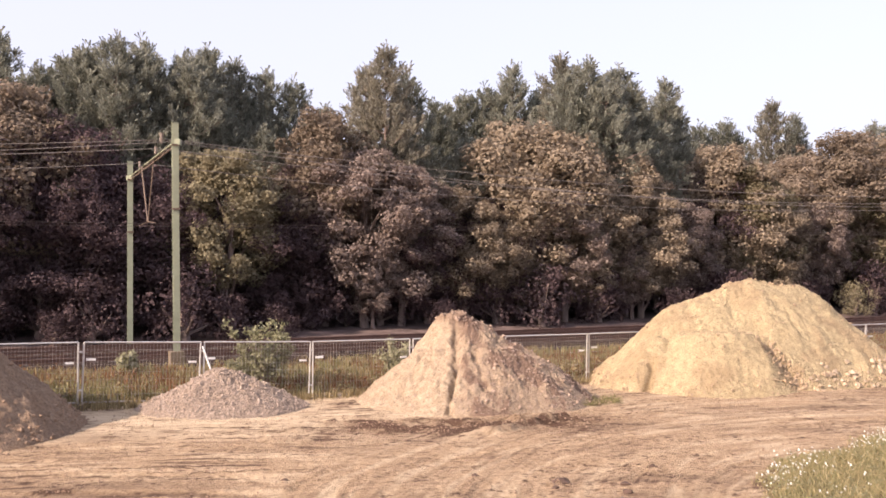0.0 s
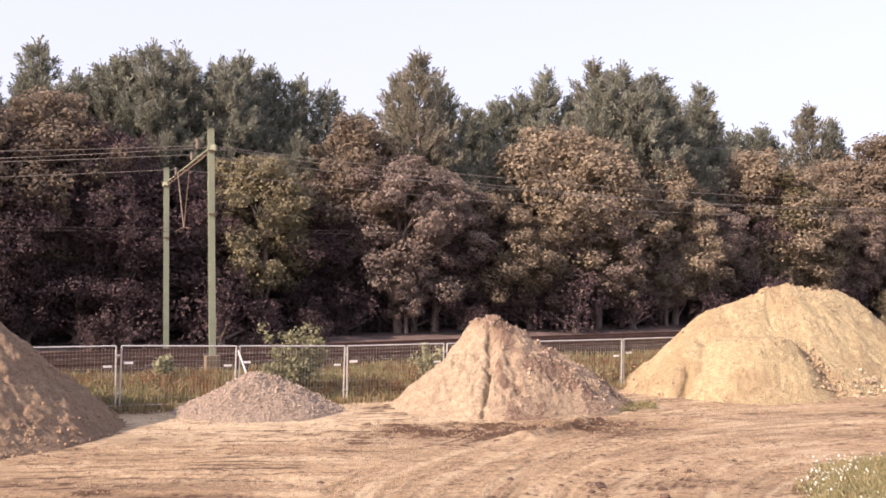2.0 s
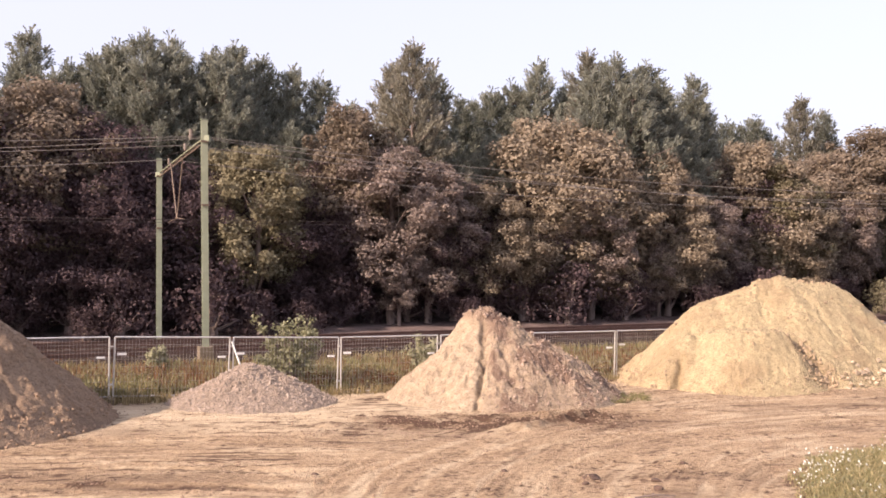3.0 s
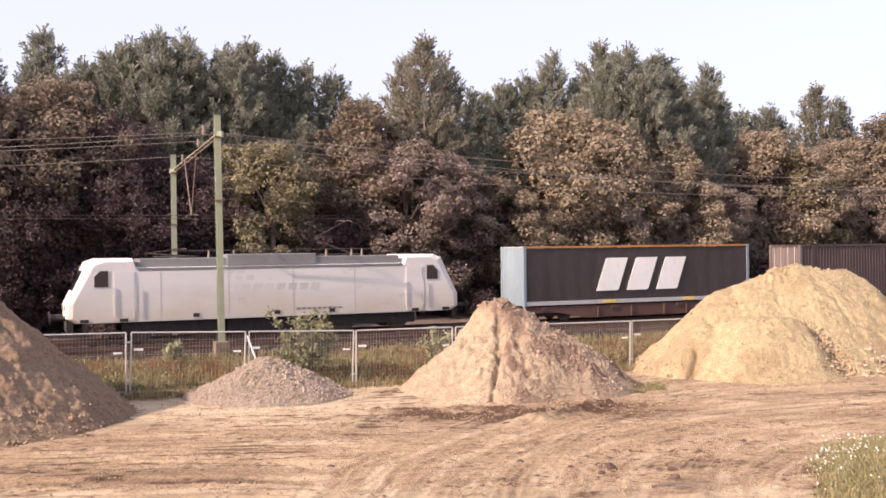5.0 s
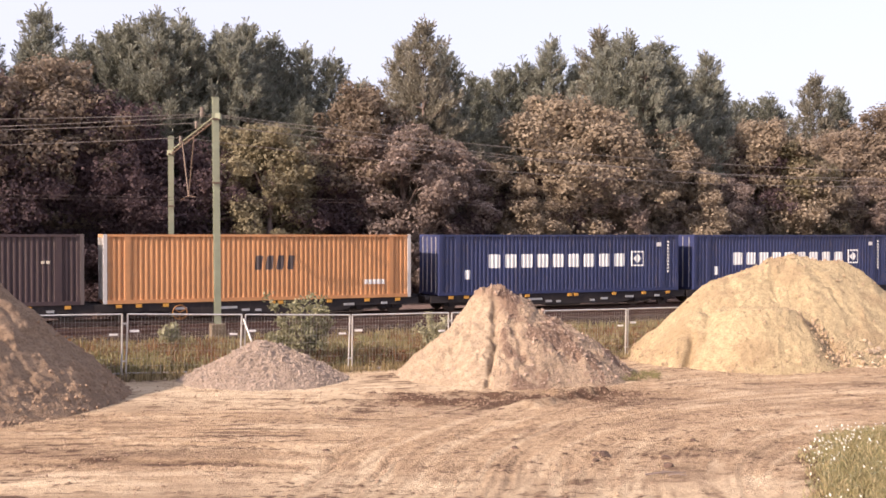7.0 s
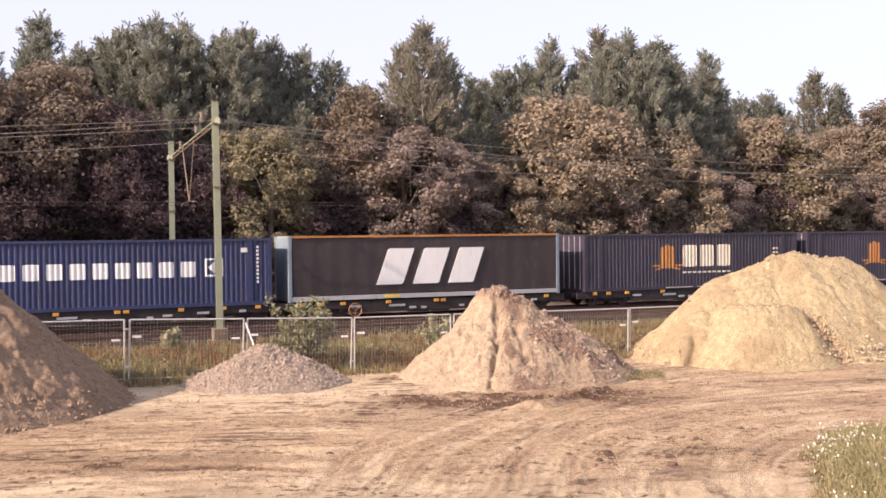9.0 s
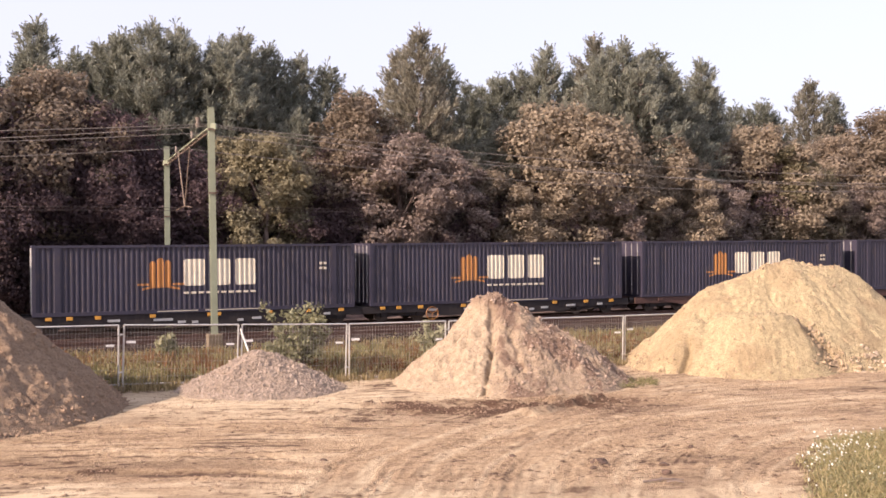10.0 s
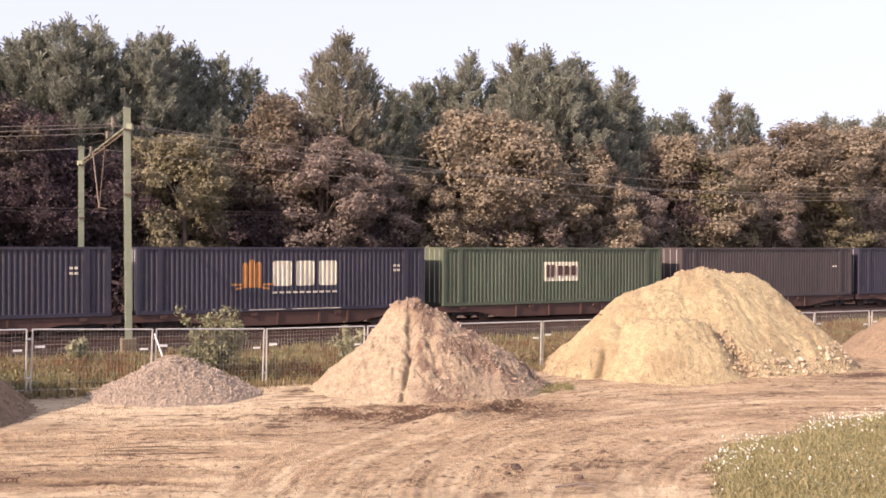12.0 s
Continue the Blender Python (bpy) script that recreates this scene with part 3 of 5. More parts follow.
P_PALE_BLUE = paint("pale_blue_frame", (0.2, 0.25, 0.29), 0.2)
P_BLACK = paint("wagon_black", (0.023, 0.017, 0.017), 0.3, rough=0.8, dirt=0.25)
P_RUSTY = paint("wagon_brown", (0.088, 0.043, 0.033), 0.3, rough=0.75)
P_AMBER = paint("amber_fitting", (0.6, 0.3, 0.05), 0.15, dirt=0.2)
P_DULL_AMBER = paint("dull_amber", (0.27, 0.12, 0.035), 0.2)
P_YELLOW = paint("yellow_plate", (0.75, 0.55, 0.12), 0.1)
P_GREYROOF = paint("grey_roof", (0.18, 0.18, 0.185), 0.15)
P_WHEEL = paint("worn_wheel_steel", (0.10, 0.075, 0.06), 0.3, 0.5)
g, gnt, gb = material("cab_glass", 0.08)
gb.inputs["Base Color"].default_value = (0.02, 0.022, 0.025, 1)
M_GLASS = g

LEN, WID, TALL = 13.66, 2.5, 2.9
FLOOR = RAIL + 0.76


RIB, FOLD = 0.216, 0.05
RIB_EDGES = (0.022, 0.086, 0.112, 0.176)  # where a rib folds in, reaches its floor, leaves it and is out again


def corrugated(L, z0, z1, y, out, pitch=RIB, depth=FOLD):
    """A folded steel side wall; out is -1 for the wall that faces smaller y."""
    n = int((L - 0.36) / pitch)
    start = (L - n * pitch) / 2
    xs = [(0.17, 0)]
    for i in range(n):
        a = start + i * pitch
        xs += [(a + e, d) for e, d in zip(RIB_EDGES, (0, depth, depth, 0))]
    xs.append((L - 0.17, 0))
    verts = [(x, y - out * d, z) for x, d in xs for z in (z0, z1)]
    faces = [(2 * i, 2 * i + 2, 2 * i + 3, 2 * i + 1) for i in range(len(xs) - 1)]
    return verts, faces


RIB_START = (LEN - int((LEN - 0.36) / RIB) * RIB) / 2


def span(pts, x):
    """Lowest and highest z of a convex outline at x."""
    zs = []
    for (xa, za), (xb, zb) in zip(pts, pts[1:] + pts[:1]):
        if min(xa, xb) - 1e-6 <= x <= max(xa, xb) + 1e-6:
            zs += [za, zb] if abs(xb - xa) < 1e-6 else [za + (zb - za) * (x - xa) / (xb - xa)]
    return (min(zs), max(zs)) if zs else None


def painted(bm, pts):
    """A convex shape painted on the folded wall: it follows the ribs in and out."""
    lo, hi = min(p[0] for p in pts), max(p[0] for p in pts)
    i = int((lo - RIB_START) / RIB) - 1
    while RIB_START + i * RIB < hi:
        a = RIB_START + i * RIB
        edge = [(a + e, 0.031 + d) for e, d in zip(RIB_EDGES + (RIB + RIB_EDGES[0],), (0, FOLD, FOLD, 0, 0))]
        for (xa, ya), (xb, yb) in zip(edge, edge[1:]):
            u, v = max(xa, lo), min(xb, hi)
            if v - u < 0.004:
                continue
            yu, yv = (ya + (yb - ya) * (q - xa) / (xb - xa) for q in (u, v))
            su, sv = span(pts, u), span(pts, v)
            if su and sv:
                bm.faces.new([bm.verts.new(p) for p in ((u, yu, su[0]), (v, yv, sv[0]), (v, yv, sv[1] + 1e-4), (u, yu, su[1] + 1e-4))])
        i += 1
    bmesh.ops.remove_doubles(bm, verts=bm.verts, dist=1e-5)
    return bm


def lettering(parent, name, mat, shapes, y=None, label=""):
    """Painted marks, one part each; rows of tiny ones stay together. y: on a flat face instead of the folded wall."""
    if "small" in name or "code" in name:
        bm = bmesh.new()
        for pts in shapes:
            plate(bm, pts, 0.018 if y is None else y, 0.012)
        return tagged(part(name, bm, mat, parent, label), kind="stuff")
    for pts in shapes:
        bm = bmesh.new()
        if y is None:
            painted(bm, pts)
        else:
            plate(bm, pts, y, 0.02)
        part(name, bm, mat, parent, label)


def glyph_blocks(x, z, w, h, n, gap, lean=0.0):
    """n plain upright bars in a row."""
    out = []
    for i in range(n):
        a = x + i * (w + gap)
        sh = lambda u, v: (a + u * w + lean * v * h, z + v * h)
        out.append([sh(0.07, 0.05), sh(0.12, 0), sh(0.88, 0), sh(0.93, 0.05), sh(0.93, 0.95), sh(0.88, 1), sh(0.12, 1), sh(0.07, 0.95)])
    return out


def container(name, label, mat, end_mat=None, marks=None, L=LEN, H=TALL):
    c = empty(name, pose(0, 0, 0), label, "shipping container", "containers on the train")
    v0, f0 = corrugated(L, 0.16, H - 0.11, 0.035, -1)
    mesh_part("side_wall", v0, f0, mat, c)
    v1, f1 = corrugated(L, 0.16, H - 0.11, WID - 0.035, 1)
    mesh_part("side_wall", v1, f1, mat, c)
    part("top_rail", boxes((0.16, L - 0.16, 0, 0.09, H - 0.11, H - 0.01)), mat, c)
    part("top_rail", boxes((0.16, L - 0.16, WID - 0.09, WID, H - 0.11, H - 0.01)), mat, c)
    part("bottom_rail", boxes((0.16, L - 0.16, 0, 0.1, 0, 0.16)), mat, c)
    part("bottom_rail", boxes((0.16, L - 0.16, WID - 0.1, WID, 0, 0.16)), mat, c)
    part("roof", boxes((0.16, L - 0.16, 0.09, WID - 0.09, H - 0.07, H - 0.02)), mat, c)
    part("floor", boxes((0.16, L - 0.16, 0.1, WID - 0.1, 0.08, 0.15)), P_BLACK, c)
    for x in (0, L - 0.16):
        for y in (0, WID - 0.16):
            part("corner_post", boxes((x, x + 0.16, y, y + 0.16, 0.0, H), bevel=0.012), end_mat or mat, c)
    for x in (0.0, L - 0.1):
        part("end_sill", boxes((x, x + 0.1, 0.16, WID - 0.16, 0, 0.15)), mat, c)
        part("end_header", boxes((x, x + 0.1, 0.16, WID - 0.16, H - 0.14, H - 0.01)), mat, c)
    for x in (0.86, L - 1.08):
        part("inner_post", boxes((x, x + 0.22, 0.008, 0.05, 0.16, H - 0.11), bevel=0.006), mat, c)
    part("end_wall", boxes((L - 0.09, L - 0.05, 0.16, WID - 0.16, 0.15, H - 0.14)), mat, c)
    for a, b in ((0.17, WID / 2 - 0.01), (WID / 2 + 0.01, WID - 0.17)):
        door = part("door", boxes((0.03, 0.07, a, b, 0.15, H - 0.14), bevel=0.01), end_mat or mat, c)
        for u in (0.25, 0.75):
            bm = tube(bmesh.new(), [(0.005, a + u * (b - a), 0.1), (0.005, a + u * (b - a), H - 0.1)], 0.022, 6)
            part("lock_rod", bm, M_GALV, door, "galvanised locking rod")
    if marks:
        marks(c)
    return c


def marks_sun(c):
    """Orange emblem and cream block letters of the plain navy boxes."""
    k = []
    x, z = 4.2, 1.0
    for a, top in ((0.4, 1.2), (0.71, 1.34), (1.02, 1.24)):
        k.append([(x + a, z + 0.08), (x + a + 0.27, z + 0.08), (x + a + 0.27, z + top - 0.1), (x + a + 0.2, z + top), (x + a + 0.07, z + top), (x + a, z + top - 0.1)])
    for a in (0.0, 0.2):
        k.append([(x - 0.1 + a, z + 0.18 - a), (x + 0.38 + a * 0.6, z + 0.18 - a * 0.6), (x + 0.38 + a * 0.6, z + 0.27 - a * 0.6), (x - 0.1 + a, z + 0.27 - a)])
        k.append([(x + 1.36 - a * 0.6, z + 0.18 - a * 0.6), (x + 1.85 - a, z + 0.18 - a), (x + 1.85 - a, z + 0.27 - a), (x + 1.36 - a * 0.6, z + 0.27 - a * 0.6)])
    lettering(c, "emblem", P_LOGO_ORANGE, k, label="orange emblem stroke")
    lettering(c, "letter_bar", P_CREAM, glyph_blocks(5.95, 1.14, 1.02, 1.14, 3, 0.08), label="cream block lettering")
    lettering(c, "small_lettering", P_CREAM, [[(6.0 + i * 0.32, 0.8), (6.22 + i * 0.32, 0.8), (6.22 + i * 0.32, 0.89), (6.0 + i * 0.32, 0.89)] for i in range(10)], label="row of small cream bars")
    lettering(c, "code_lettering", P_CREAM, [[(12.0 + i * 0.2, 1.75 + j * 0.22), (12.14 + i * 0.2, 1.75 + j * 0.22), (12.14 + i * 0.2, 1.86 + j * 0.22), (12.0 + i * 0.2, 1.86 + j * 0.22)] for i in range(2) for j in range(2)], label="small pale code bars")
    lettering(c, "stripe", P_CREAM, [[(4.9, 0.07), (6.6, 0.07), (6.6, 0.1), (4.9, 0.1)], [(6.9, 0.07), (9.3, 0.07), (9.3, 0.1), (6.9, 0.1)]], y=-0.012, label="thin pale stripe")


def marks_blue(c):
    lettering(c, "letter_bar", P_LETTER, glyph_blocks(2.55, 1.28, 0.72, 0.66, 9, 0.17), label="white block lettering")
    x, z, w = 10.75, 1.28, 0.78
    k = [[(x, z), (x + w, z), (x + w, z + 0.08), (x, z + 0.08)], [(x, z + w - 0.08), (x + w, z + w - 0.08), (x + w, z + w), (x, z + w)],
         [(x, z + 0.08), (x + 0.08, z + 0.08), (x + 0.08, z + w - 0.08), (x, z + w - 0.08)], [(x + w - 0.08, z + 0.08), (x + w, z + 0.08), (x + w, z + w - 0.08), (x + w - 0.08, z + w - 0.08)],
         [(x + w / 2, z + 0.13), (x + w - 0.13, z + w / 2), (x + w / 2, z + w - 0.13), (x + 0.13, z + w / 2)]]
    lettering(c, "emblem", P_LETTER, k, label="white framed diamond emblem")
    lettering(c, "code_lettering", P_LETTER, [[(12.98, 0.95 + i * 0.17), (13.08, 0.95 + i * 0.17), (13.08, 1.05 + i * 0.17), (12.98, 1.05 + i * 0.17)] for i in range(10)] + [[(12.3, 2.3), (12.6, 2.3), (12.6, 2.5), (12.3, 2.5)]], label="column of small white code bars")
    lettering(c, "notice", P_LETTER, [[(1.35, 0.75), (1.65, 0.75), (1.65, 1.2), (1.35, 1.2)]], label="white notice plate")


def marks_orange(c):
    lettering(c, "letter_bar", P_SLATE, glyph_blocks(6.3, 1.35, 0.36, 0.62, 4, 0.12, 0.1), label="faded dark scrawl")
    lettering(c, "notice", P_LETTER, [[(11.4 + i * 0.2, 0.62), (11.57 + i * 0.2, 0.62), (11.57 + i * 0.2, 0.84), (11.4 + i * 0.2, 0.84)] for i in range(5)], label="white notice bars")


def marks_green(c):
    lettering(c, "notice", P_CREAM, [[(5.9, 1.15), (8.1, 1.15), (8.1, 2.15), (5.9, 2.15)]], label="cream panel")
    lettering(c, "emblem", P_RUSTY, [[(6.05 + i * 0.3, 1.35), (6.25 + i * 0.3, 1.35), (6.25 + i * 0.3, 2.0), (6.05 + i * 0.3, 2.0)] for i in range(2)] + glyph_blocks(6.75, 1.45, 0.34, 0.5, 3, 0.08), y=0.012, label="brown blocks on the panel")


def marks_few(c):
    lettering(c, "code_lettering", P_CREAM, [[(12.0 + i * 0.2, 1.7), (12.14 + i * 0.2, 1.7), (12.14 + i * 0.2, 1.82), (12.0 + i * 0.2, 1.82)] for i in range(2)], label="small pale code bars")


def curtain_box(name, label):
    """A swap body with a dark tarpaulin side."""
    c = empty(name, pose(0, 0, 0), label, "shipping container", "curtain boxes on the train")
    L, H = 13.75, 2.98
    n = 90
    for y, out in ((0.05, -1), (WID - 0.05, 1)):
        verts, faces = [], []
        for i in range(n + 1):
            x = 0.2 + (L - 0.34) * i / n
            for j in range(9):
                z = 0.30 + (H - 0.42) * j / 8
                w = 0.012 * math.sin(x * 2.3 + j * 0.25) + 0.008 * math.sin(x * 7.1) + 0.02 * math.sin(math.pi * j / 8) * math.sin(x * 0.9 + 1)
                verts.append((x, y + out * w, z))
        for i in range(n):
            for j in range(8):
                k = i * 9 + j
                faces.append((k, k + 9, k + 10, k + 1))
        mesh_part("curtain", verts, faces, P_CURTAIN, c, "dark tarpaulin curtain", True)
        a, b = (0, 0.1) if out < 0 else (WID - 0.1, WID)
        part("side_rail", boxes((0.1, L - 0.1, a, b, 0.06, 0.26)), P_SILVER, c, "silver bottom rail")
        part("top_rail", boxes((0.1, L - 0.1, a, b, H - 0.09, H)), P_LOGO_ORANGE, c, "rust-orange top rail")
    for x, mat in ((0, P_PALE_BLUE), (L - 0.16, P_PALE_BLUE)):
        for y in (-0.01, WID - 0.15):
            part("corner_post", boxes((x, x + 0.16, y, y + 0.16, 0, H), bevel=0.015), mat, c, "pale blue corner post")
    part("front_wall", boxes((0.02, 0.08, 0.15, WID - 0.15, 0.05, H - 0.05), bevel=0.01), P_PALE_BLUE, c, "pale blue-white end wall")
    part("rear_wall", boxes((L - 0.08, L - 0.02, 0.15, WID - 0.15, 0.05, H - 0.05), bevel=0.01), P_SILVER, c)
    part("roof", boxes((0.1, L - 0.1, 0.1, WID - 0.1, H - 0.05, H - 0.015)), P_SILVER, c)
    part("floor", boxes((0.1, L - 0.1, 0.1, WID - 0.1, 0.05, 0.2)), P_BLACK, c)
    for x in (4.5, 9.4):
        part("marker_plate", boxes((x, x + 0.75, -0.02, -0.004, 0.1, 0.24)), P_YELLOW, c, "yellow marker plate")
    k = []
    for x in (3.95, 5.75, 7.55):
        sh = lambda u, v: (x + u * 1.76 + 0.6 * v, 0.7 + v * 1.66)
        k.append([sh(0.1, 0), sh(0.8, 0), sh(0.84, 0.04), sh(0.84, 1), sh(0.14, 1), sh(0.1, 0.96)])
    lettering(c, "letter_bar", P_LETTER, k, y=0.0, label="large white slanting block lettering")
    return c


def wagon(name, label, mat, L, brake, fish):
    """A low container wagon: frame, two bogies, fittings under the load."""
    w = empty(name, pose(0, 0, 0), label, "freight wagon", "wagons of the train")
    z = FLOOR
    for y in (0.06, WID - 0.2):
        bm = bmesh.new()
        if fish:
            plate(bm, [(-0.4, z - 0.32), (1.9, z - 0.32), (3.6, z - 0.62), (L - 3.6, z - 0.62), (L - 1.9, z - 0.32), (L + 0.4, z - 0.32), (L + 0.4, z - 0.02), (-0.4, z - 0.02)], y, 0.14)
        else:
            plate(bm, [(-0.4, z - 0.34), (2.6, z - 0.34), (3.4, z - 0.55), (L - 3.4, z - 0.55), (L - 2.6, z - 0.34), (L + 0.4, z - 0.34), (L + 0.4, z - 0.02), (-0.4, z - 0.02)], y, 0.14)
        part("side_sill", bm, mat, w)
    for x in (4.2, 6.2, 8.2, 9.6) if fish else ():
        part("rib", boxes((x, x + 0.1, 0.0, 0.06, z - 0.6, z - 0.06)), mat, w)
    part("centre_beam", boxes((-0.5, L + 0.5, 0.95, 1.55, z - 0.4, z - 0.05)), mat, w)
    for x in (0.2, L / 3, 2 * L / 3, L - 0.4):
        part("cross_beam", boxes((x, x + 0.2, 0.2, WID - 0.2, z - 0.3, z - 0.04)), mat, w)
    for x in (1.6, L - 1.6):
        bogie = part("bogie", boxes((x - 1.25, x + 1.25, 0.22, 0.36, z - 0.5, z - 0.28), (x - 1.25, x + 1.25, WID - 0.36, WID - 0.22, z - 0.5, z - 0.28), (x - 0.2, x + 0.2, 0.36, WID - 0.36, z - 0.5, z - 0.2)), P_BLACK, w, "black bogie frame")
        for a in (-0.9, 0.9):
            bm = bmesh.new()
            for y in (0.44, WID - 0.58):
                tube(bm, [(x + a, y, RAIL + 0.37), (x + a, y + 0.12, RAIL + 0.37)], 0.37, 20)
            tube(bm, [(x + a, 0.4, RAIL + 0.37), (x + a, WID - 0.4, RAIL + 0.37)], 0.08, 8)
            part("wheelset", bm, P_WHEEL, bogie, "worn steel wheels on an axle")
            part("axle_box", boxes((x + a - 0.14, x + a + 0.14, 0.14, 0.3, RAIL + 0.23, RAIL + 0.5), bevel=0.02), P_BLACK, bogie)
    if not fish:
        for x in (0.5, 1.3, 2.4, 4.6, 7.0, 7.35, 9.6, 11.4, 12.9):
            part("load_fitting", boxes((x, x + 0.24, 0.0, 0.06, z - 0.17, z - 0.03), bevel=0.01), P_AMBER, w, "amber container fitting")
        for x, ln, zz in ((2.9, 0.5, 0.2), (4.75, 0.8, 0.22), (5.75, 0.34, 0.34), (6.35, 0.26, 0.36), (8.3, 0.26, 0.34), (8.95, 0.4, 0.28), (10.4, 0.5, 0.22), (12.2, 0.3, 0.2)):
            part("data_plate", boxes((x, x + ln, 0.03, 0.058, z - zz - 0.1, z - zz)), P_SILVER, w, "pale data plate")
        part("brake_cylinder", tube(bmesh.new(), [(9.9, 0.3, z - 0.45), (10.7, 0.3, z - 0.45)], 0.16, 12), P_BLACK, w)
        part("air_pipe", tube(bmesh.new(), [(2.8, 0.05, z - 0.5), (5.0, 0.05, z - 0.62), (11.0, 0.05, z - 0.62), (12.0, 0.05, z - 0.45)], 0.02, 6), P_WHEEL, w)
        part("brake_gear", boxes((5.9, 7.9, 0.3, 0.9, z - 0.62, z - 0.2), (8.4, 8.9, 0.2, 0.7, z - 0.55, z - 0.2), bevel=0.02), P_BLACK, w)
    else:
        for x in (1.0, 5.0, 9.0, 12.4):
            part("load_fitting", boxes((x, x + 0.3, 0.0, 0.06, z - 0.2, z - 0.04), bevel=0.01), P_RUSTY, w)
    if brake:
        bm = bmesh.new()
        ring = [(3.1 + 0.3 * math.cos(a * math.tau / 20), 0.02, z - 0.42 + 0.3 * math.sin(a * math.tau / 20)) for a in range(21)]
        tube(bm, ring, 0.022, 6, False)
        for a in range(3):
            tube(bm, [(3.1, 0.02, z - 0.42), (3.1 + 0.3 * math.cos(a * math.tau / 3 + 0.5), 0.02, z - 0.42 + 0.3 * math.sin(a * math.tau / 3 + 0.5))], 0.015, 5)
        part("handbrake_wheel", bm, P_DULL_AMBER, w, "dull amber handbrake wheel")
    for y in (0.35, WID - 0.35):
        bm = tube(bmesh.new(), [(-0.62, y, z - 0.15), (-0.4, y, z - 0.15)], 0.16, 12)
        part("buffer", bm, P_BLACK, w)
    return w


def locomotive():
    """A white electric locomotive with a slanting cab at each end."""
    L = 17.5
    c = empty("locomotive", pose(0, 0, 0), "white electric locomotive with dirty flanks and grey roof", "locomotive")
    z0, z1, zr, zb = RAIL + 0.58, RAIL + 3.06, RAIL + 3.45, RAIL + 0.8
    # body: side outline swept over the width with narrowed noses
    outline = [(0.35, zb), (0.0, zb + 0.2), (0.02, z0 + 1.0), (0.85, zr - 0.15), (1.25, zr), (2.65, zr), (2.8, z1), (L - 2.8, z1), (L - 2.65, zr), (L - 1.25, zr), (L - 0.85, zr - 0.15), (L - 0.02, z0 + 1.0), (L, zb + 0.2), (L - 0.35, zb)]
    bm = bmesh.new()
    rings = []
    for y, inset in ((-0.2, 0.28), (-0.13, 0.1), (0.06, 0.0), (WID - 0.06, 0.0), (WID + 0.13, 0.1), (WID + 0.2, 0.28)):
        ring = []
        for x, z in outline:
            sx = x + (inset if x < L / 2 else -inset) * (1.0 if min(x, L - x) < 1.3 else 0.0)
            top = inset * (0.55 if z > z1 - 0.1 else 0.0)
            ring.append(bm.verts.new((sx, y, z - top)))
        rings.append(ring)
    for r, q in zip(rings, rings[1:]):
        for i in range(len(outline)):
            j = (i + 1) % len(outline)
            bm.faces.new((r[i], r[j], q[j], q[i]))
    bm.faces.new(rings[0][::-1])
    bm.faces.new(rings[-1])
    bmesh.ops.recalc_face_normals(bm, faces=bm.faces)
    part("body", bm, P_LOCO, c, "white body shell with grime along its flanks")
    part("roof_fairing", boxes((2.95, L - 2.95, 0.05, WID - 0.05, z1 - 0.05, z1 + 0.36), bevel=0.05), P_GREYROOF, c, "grey roof fairing")
    part("roof_fairing", boxes((6.6, 10.6, 0.0, WID, z1, z1 + 0.5), bevel=0.05), P_GREYROOF, c, "raised grey roof fairing")
    for x0, sgn in ((0.0, 1), (L, -1)):
        f = lambda u: x0 + sgn * u
        for y, t in ((-0.215, 0.02), (WID + 0.195, 0.02)):
            pts = [(f(1.12), z0 + 1.7), (f(1.66), z0 + 1.7), (f(1.66), z0 + 2.36), (f(1.35), z0 + 2.36), (f(1.12), z0 + 2.12)]
            wy = y + (0.005 if y < 1 else 0.015)
            part("cab_window", plate(bmesh.new(), pts, wy - 0.015, t), M_GLASS, c, "dark cab side window")
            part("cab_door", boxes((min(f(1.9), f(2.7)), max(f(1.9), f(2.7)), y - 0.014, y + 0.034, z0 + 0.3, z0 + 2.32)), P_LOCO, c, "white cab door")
            for u in (1.86, 2.76):
                part("handrail", tube(bmesh.new(), [(f(u), y - 0.05, z0 + 0.55), (f(u), y - 0.05, z0 + 1.7)], 0.018, 6), M_GALV, c, "steel handrail")
            for u in (0.55, 2.1):
                part("step", boxes((min(f(u), f(u + 0.34)), max(f(u), f(u + 0.34)), y - 0.02, y + 0.04, z0 + 0.24, z0 + 0.38)), P_BLACK, c, "dark foot step")
        a0, a1 = Vector((f(0.285), 0, z0 + 1.55)), Vector((f(0.68), 0, zr - 0.5))
        out = Vector((-sgn * 0.03, 0, 0.012))
        for ya, yb in ((0.1, WID / 2 - 0.04), (WID / 2 + 0.04, WID - 0.1)):
            bm = bmesh.new()
            q = [bm.verts.new(p) for p in (Vector((a0.x, ya, a0.z)) + out, Vector((a0.x, yb, a0.z)) + out, Vector((a1.x, yb, a1.z)) + out, Vector((a1.x, ya, a1.z)) + out)]
            fc = bm.faces.new(q)
            bmesh.ops.solidify(bm, geom=[fc], thickness=0.02)
            part("windscreen", bm, M_GLASS, c, "dark windscreen pane")
        for y in (0.35, WID - 0.35):
            part("buffer", tube(bmesh.new(), [(f(0.15), y, RAIL + 1.0), (f(-0.5), y, RAIL + 1.0), (f(-0.52), y, RAIL + 1.0), (f(-0.58), y, RAIL + 1.0)], [0.1, 0.1, 0.22, 0.22], 12), P_BLACK, c)
            part("headlight", tube(bmesh.new(), [(f(0.05), y, RAIL + 1.45), (f(-0.03), y, RAIL + 1.45)], 0.11, 12), M_LAMP, c, "round headlight")
